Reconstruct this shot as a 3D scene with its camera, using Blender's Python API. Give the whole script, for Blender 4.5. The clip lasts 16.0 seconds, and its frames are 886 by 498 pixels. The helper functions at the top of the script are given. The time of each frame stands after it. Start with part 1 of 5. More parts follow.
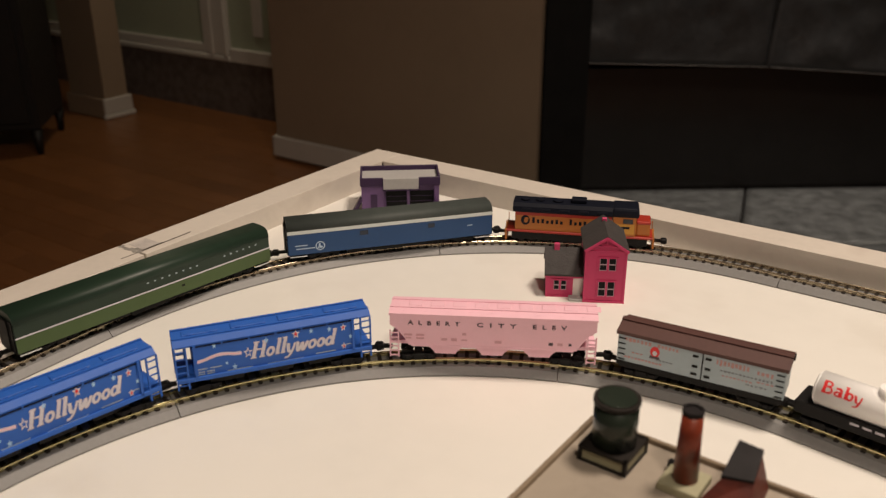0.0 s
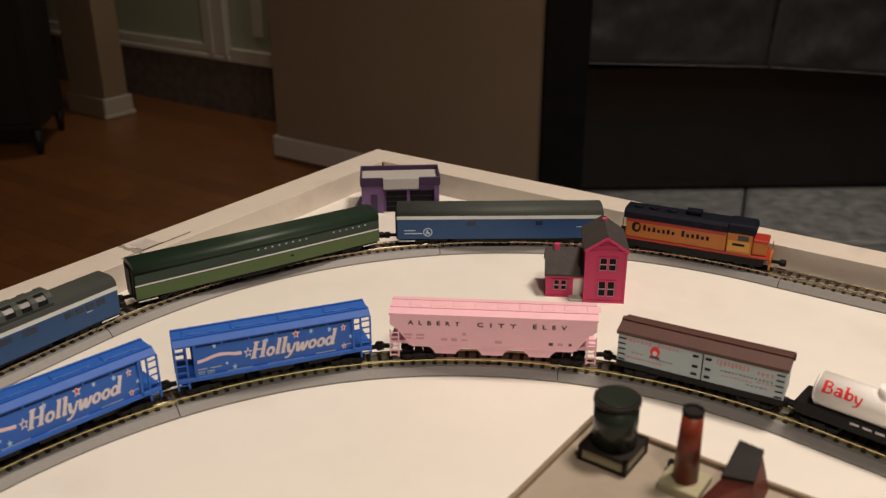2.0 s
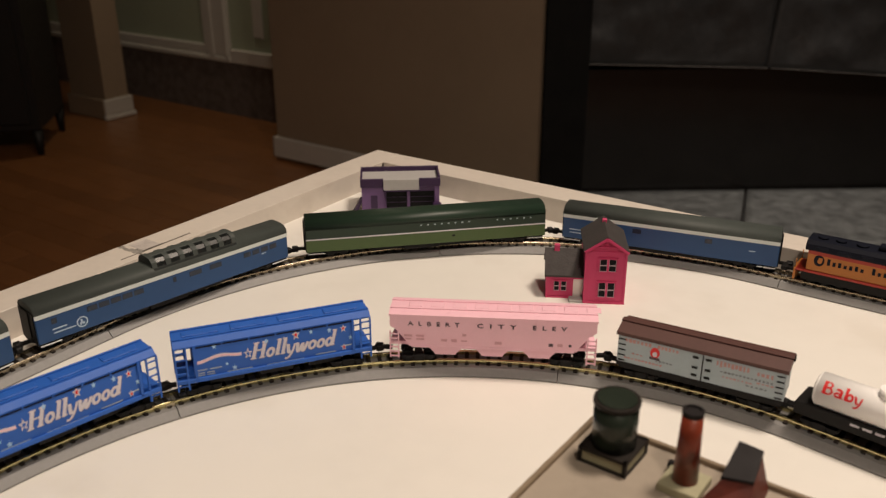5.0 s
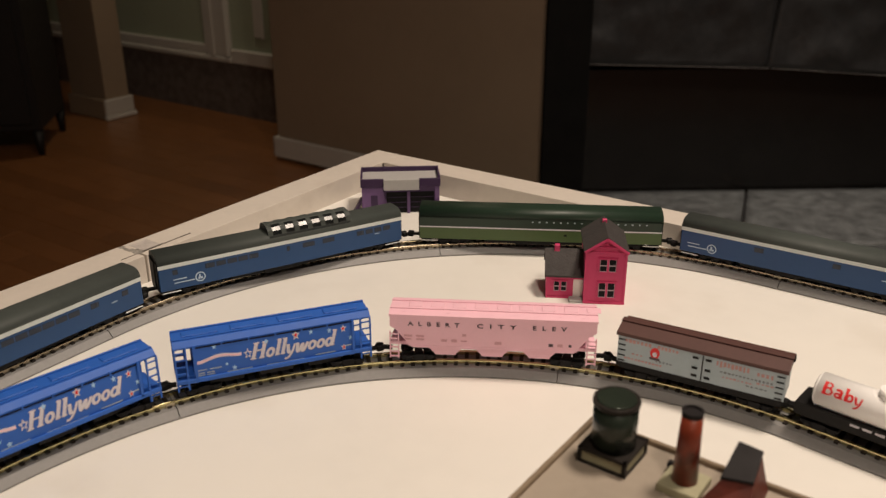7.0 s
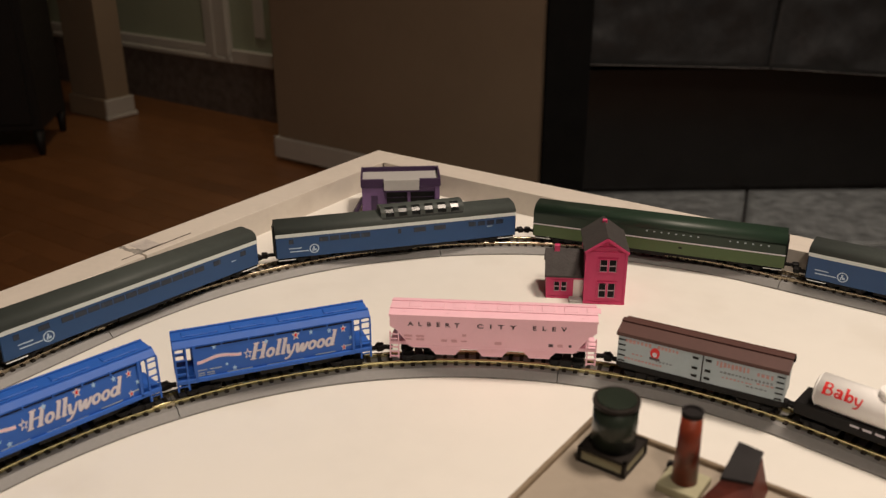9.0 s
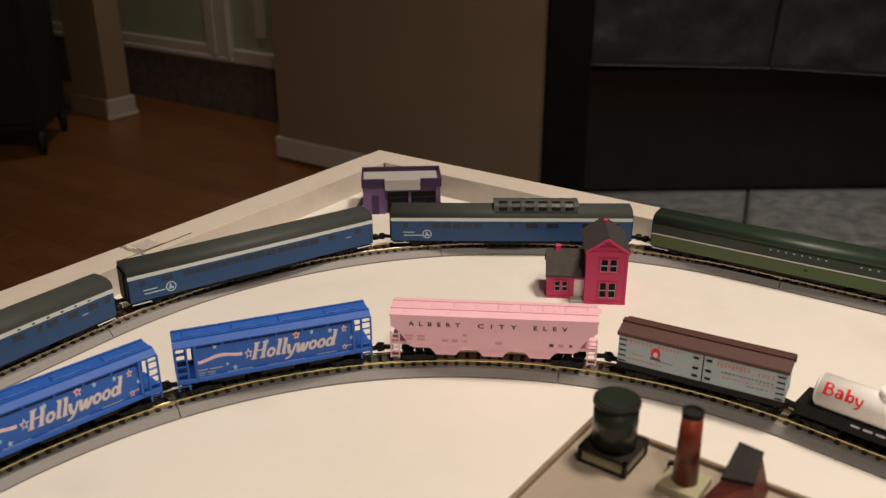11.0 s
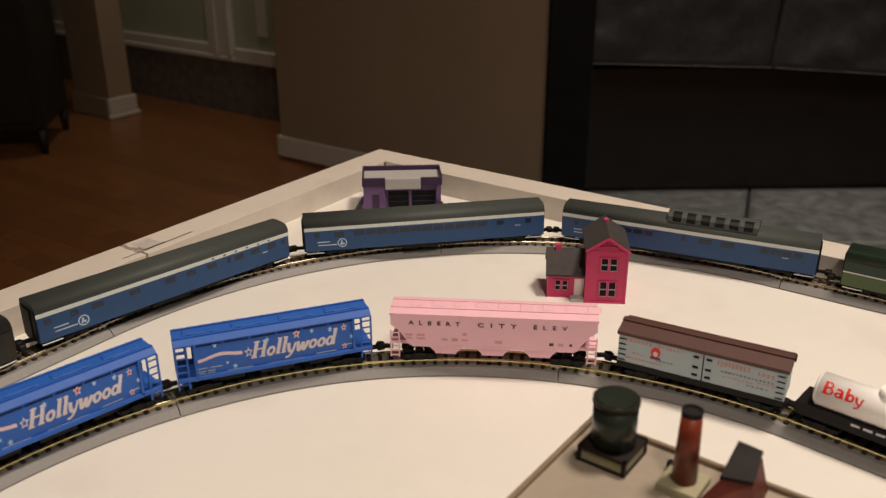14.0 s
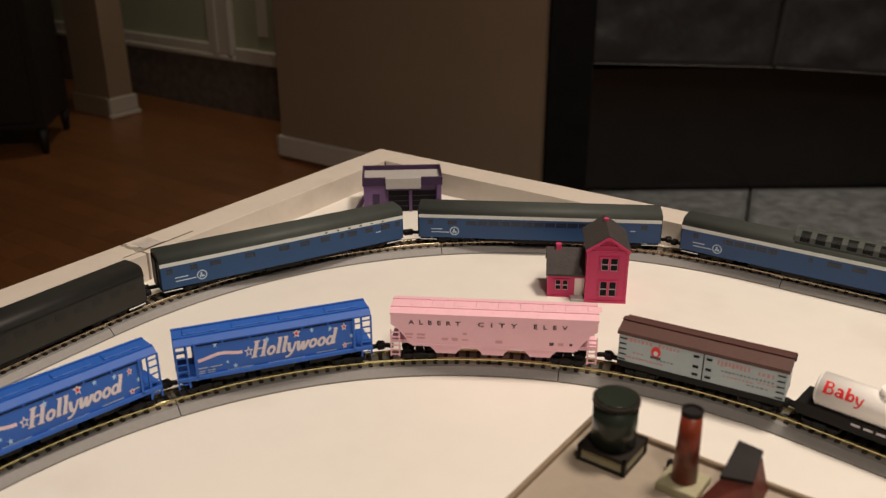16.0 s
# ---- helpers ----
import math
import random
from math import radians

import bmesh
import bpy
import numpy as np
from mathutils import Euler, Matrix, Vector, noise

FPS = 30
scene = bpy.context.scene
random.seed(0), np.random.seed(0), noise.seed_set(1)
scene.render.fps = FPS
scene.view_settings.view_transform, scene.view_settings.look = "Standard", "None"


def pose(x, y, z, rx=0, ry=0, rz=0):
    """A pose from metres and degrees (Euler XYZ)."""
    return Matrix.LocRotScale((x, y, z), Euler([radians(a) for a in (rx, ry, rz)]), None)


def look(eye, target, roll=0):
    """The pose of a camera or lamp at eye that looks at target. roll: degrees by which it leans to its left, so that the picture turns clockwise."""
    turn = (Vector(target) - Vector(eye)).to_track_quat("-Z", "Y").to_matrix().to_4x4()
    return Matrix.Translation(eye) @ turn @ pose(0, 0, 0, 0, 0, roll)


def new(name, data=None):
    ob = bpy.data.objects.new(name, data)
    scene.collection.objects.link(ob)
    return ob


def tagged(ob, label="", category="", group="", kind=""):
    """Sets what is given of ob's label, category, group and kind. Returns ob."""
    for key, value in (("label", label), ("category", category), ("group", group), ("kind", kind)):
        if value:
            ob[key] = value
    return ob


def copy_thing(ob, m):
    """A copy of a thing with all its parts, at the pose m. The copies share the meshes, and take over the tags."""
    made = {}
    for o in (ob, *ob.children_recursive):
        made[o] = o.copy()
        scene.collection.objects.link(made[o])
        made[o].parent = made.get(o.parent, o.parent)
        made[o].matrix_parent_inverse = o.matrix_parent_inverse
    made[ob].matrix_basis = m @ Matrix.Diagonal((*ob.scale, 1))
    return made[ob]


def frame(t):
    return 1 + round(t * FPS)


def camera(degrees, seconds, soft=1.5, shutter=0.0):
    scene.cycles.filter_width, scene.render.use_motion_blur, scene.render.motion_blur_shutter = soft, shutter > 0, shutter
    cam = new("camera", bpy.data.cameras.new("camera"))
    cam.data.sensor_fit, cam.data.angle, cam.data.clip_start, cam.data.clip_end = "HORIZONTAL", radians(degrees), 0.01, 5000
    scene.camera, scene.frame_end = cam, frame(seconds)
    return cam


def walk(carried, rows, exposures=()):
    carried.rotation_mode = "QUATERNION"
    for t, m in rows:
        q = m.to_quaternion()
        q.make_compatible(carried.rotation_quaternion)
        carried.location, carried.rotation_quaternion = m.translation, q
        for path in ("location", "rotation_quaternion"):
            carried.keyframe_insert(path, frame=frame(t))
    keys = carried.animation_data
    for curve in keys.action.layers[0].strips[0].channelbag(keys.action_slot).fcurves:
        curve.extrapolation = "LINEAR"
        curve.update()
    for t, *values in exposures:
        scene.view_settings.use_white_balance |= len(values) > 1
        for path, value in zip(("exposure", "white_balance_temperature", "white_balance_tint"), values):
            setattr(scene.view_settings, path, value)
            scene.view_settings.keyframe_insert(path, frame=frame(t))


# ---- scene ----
# ---- camera ----
TZ = 0.75                      # height of the layout's top
EYE_H = 0.2326
PITCH = 22.885
cam = camera(53.82, 16.0, soft=1.35)
cam.data.dof.use_dof, cam.data.dof.focus_distance, cam.data.dof.aperture_fstop = True, 0.53, 15.0      # a small lens, close up


def eye(dx, dz, yaw, tilt):
    """Pose of the hand-held camera: a few millimetres and tenths of a degree about its stand."""
    return pose(dx, 0, TZ + EYE_H + dz, 90 - PITCH + tilt, 0.1, yaw)


walk(cam, [(0.0, eye(0, 0, 0, 0)), (3.0, eye(0, 0, 0.01, 0)), (4.2, eye(0.0001, 0, 0.02, 0.04)), (6.3, eye(0.0004, 0, 0.06, 0.07)),
           (9.2, eye(0.0008, 0, 0.12, 0.08)), (11.4, eye(0.0010, 0, 0.20, 0.07)), (13.0, eye(0.0014, 0, 0.255, 0.03)),
           (16.0, eye(0.0018, -0.0002, 0.325, 0.0))], exposures=[(0.0, 0.0), (16.0, 0.0)])

# ---- light ----
world = bpy.data.worlds.new("world")
world.use_nodes = True
world.node_tree.nodes["Background"].inputs[0].default_value = (1.0, 0.75, 0.5, 1)
world.node_tree.nodes["Background"].inputs[1].default_value = 0.013
scene.world = world


def lamp(name, eye_at, target, size, watts, colour, spread=180):
    data = bpy.data.lights.new(name, "AREA")
    data.shape, data.size, data.energy, data.color = "DISK", size, watts, colour
    data.spread = radians(spread)
    ob = new(name, data)
    ob.matrix_world = look(eye_at, target)
    return ob


lamp("ceiling_lamp_light", (0.46, 0.38, 1.95), (0.08, 0.36, TZ), 0.24, 13.2, (1.0, 0.83, 0.68))
lamp("ceiling_lamp_light", (0.25, -0.65, 2.35), (0.0, 0.35, TZ), 0.22, 11.5, (1.0, 0.83, 0.68))
# added fill with no known fixture: brightens the hearth and slate
lamp("hearth_lamp_light", (1.35, 2.35, 2.55), (1.15, 2.6, 0.0), 0.16, 5.4, (1.0, 0.88, 0.77), 85)
lamp("far_room_light", (-0.93, 3.58, 2.10), (-1.0, 3.62, 0.0), 0.25, 4.2, (1.0, 0.86, 0.64))

# ---- materials ----
PHI = 0.604                    # turn of the layout and of the room against the line of sight
M_T = Matrix.Translation((0, 0, TZ)) @ Matrix.Rotation(-PHI, 4, "Z")
M_R = Matrix.Rotation(-PHI, 4, "Z")


def srgb(r, g, b):
    return tuple(((c / 255 + 0.055) / 1.055) ** 2.4 if c > 10 else c / 255 / 12.92 for c in (r, g, b)) + (1.0,)


def mat(name, colour, rough=0.5, metal=0.0, vary=0.12, grain=60.0, bump=0.0, bump_scale=400.0, coat=0.0, spots=0.0, spot_scale=20.0,
        spot_colour=None, piece=0.0):
    """Procedural paint: a base colour, uneven at two scales, with fine relief."""
    m = bpy.data.materials.new(name)
    m.use_nodes = True
    nt = m.node_tree
    b = nt.nodes["Principled BSDF"]
    b.inputs["Roughness"].default_value, b.inputs["Metallic"].default_value = rough, metal
    b.inputs["Coat Weight"].default_value = coat
    tc = nt.nodes.new("ShaderNodeTexCoord")

    def tex(scale, detail=4.0):
        n = nt.nodes.new("ShaderNodeTexNoise")
        n.inputs["Scale"].default_value, n.inputs["Detail"].default_value = scale, detail
        nt.links.new(tc.outputs["Object"], n.inputs["Vector"])
        return n.outputs["Fac"]

    def mixed(fac, a, c, kind="MIX"):
        n = nt.nodes.new("ShaderNodeMix")
        n.data_type, n.blend_type = "RGBA", kind
        for sock, v in ((n.inputs[0], fac), (n.inputs[6], a), (n.inputs[7], c)):
            if isinstance(v, (int, float, tuple)):
                sock.default_value = v
            else:
                nt.links.new(v, sock)
        return n.outputs[2]

    def ramp(src, lo, hi):
        n = nt.nodes.new("ShaderNodeMapRange")
        n.inputs[1].default_value, n.inputs[2].default_value = lo, hi
        nt.links.new(src, n.inputs[0])
        return n.outputs[0]
    dark = tuple(c * (1 - vary) for c in colour[:3]) + (1,)
    light = tuple(min(1, c * (1 + vary)) for c in colour[:3]) + (1,)
    col = mixed(ramp(tex(grain), 0.3, 0.7), dark, light)
    col = mixed(ramp(tex(grain * 7, 2), 0.35, 0.65), col, mixed(0.5, col, light if vary < 0.3 else dark))
    if piece:
        oi = nt.nodes.new("ShaderNodeObjectInfo")
        hs = nt.nodes.new("ShaderNodeHueSaturation")
        nt.links.new(col, hs.inputs["Color"])
        mr = nt.nodes.new("ShaderNodeMapRange")
        mr.inputs[3].default_value, mr.inputs[4].default_value = 1 - piece, 1 + piece
        nt.links.new(oi.outputs["Random"], mr.inputs[0])
        nt.links.new(mr.outputs[0], hs.inputs["Value"])
        col = hs.outputs["Color"]
    if spots:
        col = mixed(ramp(tex(spot_scale, 6), 0.62 - 0.15 * spots, 0.8), col, spot_colour or dark)
    nt.links.new(col, b.inputs["Base Color"])
    rr = nt.nodes.new("ShaderNodeMapRange")
    rr.inputs[3].default_value, rr.inputs[4].default_value = max(0.02, rough - 0.08), min(1, rough + 0.08)
    nt.links.new(tex(grain * 2.3, 3), rr.inputs[0])
    nt.links.new(rr.outputs[0], b.inputs["Roughness"])
    if bump:
        bn = nt.nodes.new("ShaderNodeBump")
        bn.inputs["Strength"].default_value, bn.inputs["Distance"].default_value = bump, 0.002
        nt.links.new(tex(bump_scale, 5), bn.inputs["Height"])
        nt.links.new(bn.outputs[0], b.inputs["Normal"])
    return m


WHITE_BOARD = mat("painted_board", (0.78, 0.76, 0.71, 1), 0.45, vary=0.03, grain=9, bump=0.05, bump_scale=120, spots=0.5, spot_scale=14, spot_colour=(0.70, 0.67, 0.61, 1))
RIM_PAINT = mat("painted_wood_rim", (0.62, 0.565, 0.50, 1), 0.5, vary=0.05, grain=30, bump=0.12, bump_scale=90, spots=0.35, spot_scale=30, spot_colour=(0.52, 0.46, 0.40, 1))
BALLAST = mat("grey_roadbed", (0.215, 0.212, 0.207, 1), 0.48, vary=0.06, grain=500, bump=0.10, bump_scale=1500)
TIE = mat("tie_plastic", (0.028, 0.022, 0.018, 1), 0.6, vary=0.25, grain=300)
RAIL = mat("nickel_rail", (0.70, 0.63, 0.34, 1), 0.22, metal=1.0, vary=0.1, grain=200)
RAIL_D = mat("darker_rail", (0.46, 0.39, 0.28, 1), 0.26, metal=1.0, vary=0.25, grain=200)
JOINER = mat("rail_joiner", (0.50, 0.44, 0.32, 1), 0.35, metal=1.0)
CRACK = mat("crack_brown", (0.10, 0.085, 0.07, 1), 0.8, vary=0.3, grain=400)
FILLER = mat("pale_grey_filler", (0.47, 0.43, 0.40, 1), 0.6, vary=0.18, grain=160)
SMEAR = mat("grey_filler", (0.30, 0.28, 0.25, 1), 0.7, vary=0.4, grain=300)
BLACK = mat("black_plastic", (0.008, 0.0075, 0.0075, 1), 0.55, vary=0.3, grain=300)


# ---- mesh helpers ----
def part(name, bm, material, parent=None, label=""):
    me = bpy.data.meshes.new(name)
    bm.normal_update()
    bm.to_mesh(me)
    bm.free()
    for m in (material if isinstance(material, (list, tuple)) else [material]):
        me.materials.append(m)
    ob = new(name, me)
    if parent:
        ob.parent = parent
    if label:
        ob["label"] = label
    return ob


def box(x0, x1, y0, y1, z0, z1, bevel=0.0, bm=None, m=None, seg=1, mi=0):
    bm = bm or bmesh.new()
    r = bmesh.ops.create_cube(bm, size=1.0)
    vs = r["verts"]
    bmesh.ops.scale(bm, verts=vs, vec=(abs(x1 - x0), abs(y1 - y0), abs(z1 - z0)))
    bmesh.ops.translate(bm, verts=vs, vec=((x0 + x1) / 2, (y0 + y1) / 2, (z0 + z1) / 2))
    fs = {f for v in vs for f in v.link_faces}
    if bevel:
        es = list({e for v in vs for e in v.link_edges})
        r = bmesh.ops.bevel(bm, geom=es, offset=bevel, segments=seg, affect="EDGES", profile=0.5)
        fs |= {f for f in r["faces"]}
        vs = list({v for f in fs if f.is_valid for v in f.verts})
    for f in fs:
        if f.is_valid:
            f.material_index = mi
    if m is not None:
        bmesh.ops.transform(bm, matrix=m, verts=[v for v in vs if v.is_valid])
    return bm


def cyl(r0, r1, z0, z1, n=16, bm=None, m=None, mi=0, smooth=True):
    bm = bm or bmesh.new()
    r = bmesh.ops.create_cone(bm, cap_ends=True, segments=n, radius1=r0, radius2=r1, depth=abs(z1 - z0))
    vs = r["verts"]
    bmesh.ops.translate(bm, verts=vs, vec=(0, 0, (z0 + z1) / 2))
    for f in {f for v in vs for f in v.link_faces}:
        f.material_index = mi
        f.smooth = smooth and len(f.verts) == 4
    if m is not None:
        bmesh.ops.transform(bm, matrix=m, verts=vs)
    return bm


def prism(profile, x0, x1, bm=None, m=None, mi=0, smooth=False, axis="x"):
    """A closed profile of (y, z) drawn along x."""
    bm = bm or bmesh.new()
    a = [bm.verts.new((x0, y, z)) for y, z in profile]
    b = [bm.verts.new((x1, y, z)) for y, z in profile]
    fs = []
    n = len(profile)
    for i in range(n):
        f = bm.faces.new((a[i], a[(i + 1) % n], b[(i + 1) % n], b[i]))
        f.smooth = smooth
        fs.append(f)
    fs += [bm.faces.new(a[::-1]), bm.faces.new(b)]
    for f in fs:
        f.material_index = mi
    bmesh.ops.recalc_face_normals(bm, faces=fs)
    if m is not None:
        bmesh.ops.transform(bm, matrix=m, verts=a + b)
    return bm


def group_of(name, m=None, label="", category="", group="", kind=""):
    e = new(name)
    e.empty_display_size = 0.02
    if m is not None:
        e.matrix_world = m
    return tagged(e, label, category, group, kind)


# ---- track lines ----
class Loop:
    """A closed line of track: straights tangent to arcs of one radius about a convex ring of centres (clockwise from above)."""

    def __init__(self, centres, radius, zero):
        self.r, self.seg, self.len = radius, [], 0.0
        n = len(centres)
        heads = []
        for i in range(n):
            d = Vector(centres[(i + 1) % n]) - Vector(centres[i])
            heads.append(math.atan2(d.y, d.x))
        for i in range(n):
            c, h0, h1 = Vector(centres[i]), heads[i - 1], heads[i]
            turn = (h0 - h1) % (2 * math.pi)
            self.seg.append(("arc", c, h0, turn, radius * turn))
            p = c + radius * Vector((-math.sin(h1), math.cos(h1)))
            d = Vector(centres[(i + 1) % n]) - c
            self.seg.append(("line", p, h1, 0, d.length))
        self.len = sum(s[4] for s in self.seg)
        self.zero = zero

    def at(self, s):
        """Point and heading at s metres along the line."""
        s = (s + self.zero) % self.len
        for kind, p, h, turn, ln in self.seg:
            if s <= ln:
                break
            s -= ln
        if kind == "line":
            return p + s * Vector((math.cos(h), math.sin(h))), h
        a = h - s / self.r
        return p + self.r * Vector((-math.sin(a), math.cos(a))), a

    def car(self, s, half, z=0.0):
        """Pose of a car with its trucks half a wheelbase before and behind s."""
        a, b = self.at(s - half)[0], self.at(s + half)[0]
        d = b - a
        c = (a + b) / 2
        return Matrix.Translation((c.x, c.y, z)) @ Matrix.Rotation(math.atan2(d.y, d.x), 4, "Z")


def ring(c, side_a, la, side_b, lb):
    a = Vector((math.cos(side_a), math.sin(side_a))) * la
    b = Vector((math.cos(side_b), math.sin(side_b))) * lb
    c = Vector(c)
    return [c, c + a, c + a + b, c + b]


# arcs begin on the side that faces the camera's left; zero is where the arc points straight away from the camera
OUT = Loop(ring((0.0411, 0.2707), -PHI, 0.62, -PHI - math.pi / 2, 0.50), 0.2839, 0.2839 * (math.pi / 2 - PHI))
IN_B, IN_A = 0.7306, 1.0783
INN = Loop(ring((0.0039, 0.1472), -IN_B, 0.40, math.pi + IN_A, 0.30), 0.2487, 0.2487 * IN_A)
RAIL_Z = TZ + 0.0068


def sweep(line, s0, s1, profile, step=0.006, bm=None, closed=True):
    """Draws a profile of (offset to the left, height) along the line."""
    bm = bm or bmesh.new()
    n = max(2, int((s1 - s0) / step) + 1)
    prev = None
    for i in range(n + 1):
        p, h = line.at(s0 + (s1 - s0) * i / n)
        left = Vector((-math.sin(h), math.cos(h)))
        row = [bm.verts.new((*(p + left * o), z)) for o, z in profile]
        if prev:
            m = len(profile)
            for k in range(m):
                bm.faces.new((prev[k], prev[(k + 1) % m], row[(k + 1) % m], row[k]))
        else:
            bm.faces.new(row[::-1])
        prev = row
    bm.faces.new(prev)
    bmesh.ops.recalc_face_normals(bm, faces=bm.faces)
    return bm


def text_mesh(word, size, shear=0.0, bold=0.0, spacing=1.0, depth=0.00004):
    cu = bpy.data.curves.new("lettering", "FONT")
    cu.body, cu.size, cu.shear, cu.offset, cu.space_character = word, size, shear, bold, spacing
    cu.extrude, cu.align_x, cu.align_y, cu.resolution_u = depth, "CENTER", "CENTER", 3
    ob = bpy.data.objects.new("lettering", cu)
    scene.collection.objects.link(ob)
    dg = bpy.context.evaluated_depsgraph_get()
    me = bpy.data.meshes.new_from_object(ob.evaluated_get(dg))
    bpy.data.objects.remove(ob)
    bm = bmesh.new()
    bm.from_mesh(me)
    return bm


GLYPHS = {       # a slab-serif hand: the advance, then strokes of (thickness, points) or (thickness, "oval", centre, radii)
    "H": (0.84, (0.17, (0.16, 0.0), (0.16, 1.0)), (0.17, (0.64, 0.0), (0.64, 1.0)), (0.08, (0.16, 0.52), (0.64, 0.52)), (0.07, (0.0, 0.03), (0.33, 0.03)), (0.07, (0.0, 0.97), (0.33, 0.97)),
          (0.07, (0.48, 0.03), (0.80, 0.03)), (0.07, (0.48, 0.97), (0.80, 0.97))),
    "l": (0.32, (0.16, (0.15, 0.0), (0.15, 1.0)), (0.07, (0.0, 0.96), (0.15, 0.96)), (0.07, (0.15, 0.03), (0.30, 0.07))),
    "o": (0.50, (0.13, "oval", 0.24, 0.27, 0.17, 0.23)),
    "y": (0.54, (0.15, (0.06, 0.54), (0.16, 0.10), (0.30, 0.04)), (0.11, (0.46, 0.54), (0.36, 0.0), (0.20, -0.28), (0.02, -0.30)), (0.07, (-0.03, 0.53), (0.10, 0.53))),
    "w": (0.72, (0.15, (0.07, 0.54), (0.14, 0.06), (0.24, 0.06), (0.36, 0.48)), (0.15, (0.37, 0.50), (0.42, 0.06), (0.52, 0.06), (0.66, 0.52)), (0.07, (-0.03, 0.53), (0.10, 0.53))),
    "d": (0.58, (0.13, "oval", 0.22, 0.27, 0.16, 0.23), (0.16, (0.44, 0.0), (0.44, 1.0)), (0.07, (0.30, 0.96), (0.44, 0.96)), (0.07, (0.44, 0.03), (0.58, 0.07))),
    "B": (0.78, (0.20, (0.18, 0.0), (0.18, 1.0)), (0.12, (0.10, 0.94), (0.45, 0.94), (0.58, 0.75), (0.45, 0.53), (0.18, 0.53)), (0.13, (0.18, 0.53), (0.50, 0.52), (0.65, 0.28), (0.50, 0.06), (0.05, 0.06))),
    "a": (0.62, (0.13, "oval", 0.24, 0.20, 0.16, 0.15), (0.17, (0.44, 0.0), (0.44, 0.45), (0.34, 0.62), (0.10, 0.60)), (0.07, (0.44, 0.03), (0.60, 0.05))),
    "b": (0.64, (0.17, (0.14, 0.0), (0.14, 1.0)), (0.14, "oval", 0.36, 0.30, 0.17, 0.25), (0.08, (0.0, 0.96), (0.14, 0.96))),
}


def stroke_word(word, cap, width, shear=0.0, weight=1.0):
    """A word drawn in pen strokes, flat in x and y, centred along x, standing on y = 0."""
    bm = bmesh.new()
    pen, lift = 0.0, 0
    for ch in word:
        for st in GLYPHS[ch][1:]:
            th = st[0] * weight
            closed = st[1] == "oval"
            if closed:
                pts = [Vector((st[2] + st[4] * math.cos(a * math.pi / 10), st[3] + st[5] * math.sin(a * math.pi / 10))) for a in range(20)]
            else:
                key = [Vector(q) for q in st[1:]]
                pts = [key[0].lerp(key[1], k / 5) for k in range(6)] if len(key) == 2 else []
                for i in range(len(key) - 1 if len(key) > 2 else 0):
                    p0, p1, p2, p3 = key[max(i - 1, 0)], key[i], key[i + 1], key[min(i + 2, len(key) - 1)]
                    for k in range(4 + (i == len(key) - 2)):
                        t = k / 4
                        pts.append(0.5 * (2 * p1 + (p2 - p0) * t + (2 * p0 - 5 * p1 + 4 * p2 - p3) * t * t + (3 * p1 - p0 - 3 * p2 + p3) * t ** 3))
            n = len(pts)
            rows = []
            for i in range(n):
                a, b = (pts[i - 1], pts[(i + 1) % n]) if closed else (pts[max(i - 1, 0)], pts[min(i + 1, n - 1)])
                d = (b - a).normalized()
                off = Vector((-d.y, d.x)) * th / 2
                rows.append([bm.verts.new((pen + q.x, q.y, lift * 0.0015)) for q in (pts[i] + off, pts[i] - off)])
            for i in range(n if closed else n - 1):
                r0, r1 = rows[i], rows[(i + 1) % n]
                bm.faces.new((r0[0], r0[1], r1[1], r1[0]))
            lift = (lift + 1) % 4
        pen += GLYPHS[ch][0]
    for v in bm.verts:
        v.co = Vector(((v.co.x - pen / 2) * width / pen + shear * v.co.y * cap, v.co.y * cap, v.co.z * cap))
    for f in bm.faces:
        f.normal_update()
        if f.normal.z < 0:
            f.normal_flip()
    return bm


def on_side(bm, x, z, y, side, sx=1.0, sz=1.0, lean=0.0):
    """Lays a flat mesh drawn in x and y on a car's side (side -1 faces -y), upright."""
    m = Matrix.Translation((x, y, z)) @ (Matrix.Rotation(radians(180), 4, "Z") if side > 0 else Matrix())
    m = m @ Matrix.Rotation(radians(90 + lean * 1.0), 4, "X") @ Matrix.Diagonal((sx, sz, 1, 1))
    bmesh.ops.transform(bm, matrix=m, verts=bm.verts)
    return bm


# ---- room ----
WALL = mat("brown_wall_paint", (0.28, 0.205, 0.138, 1), 0.75, vary=0.06, grain=5, bump=0.08, bump_scale=200)
TRIM = mat("white_trim_paint", (0.54, 0.50, 0.45, 1), 0.4, vary=0.04, grain=10)
OAK = mat("oak_strip", (0.215, 0.086, 0.030, 1), 0.34, vary=0.14, grain=6, piece=0.12, bump=0.03, bump_scale=60)
RISER = mat("dark_carpet", (0.13, 0.10, 0.085, 1), 0.9, vary=0.35, grain=25, bump=0.5, bump_scale=250)
SLATE = mat("dark_cleft_slate", (0.042, 0.0415, 0.042, 1), 0.36, vary=0.35, grain=7, bump=0.9, bump_scale=14, piece=0.15)
HEARTH = mat("grey_hearth_slate", (0.20, 0.205, 0.20, 1), 0.36, vary=0.45, grain=26, bump=0.9, bump_scale=110, piece=0.12)
GROUT = mat("dark_grout", (0.018, 0.016, 0.015, 1), 0.9, vary=0.2, grain=60)
FIREBOX = mat("black_firebox", (0.017, 0.014, 0.013, 1), 0.7, vary=0.3, grain=20)
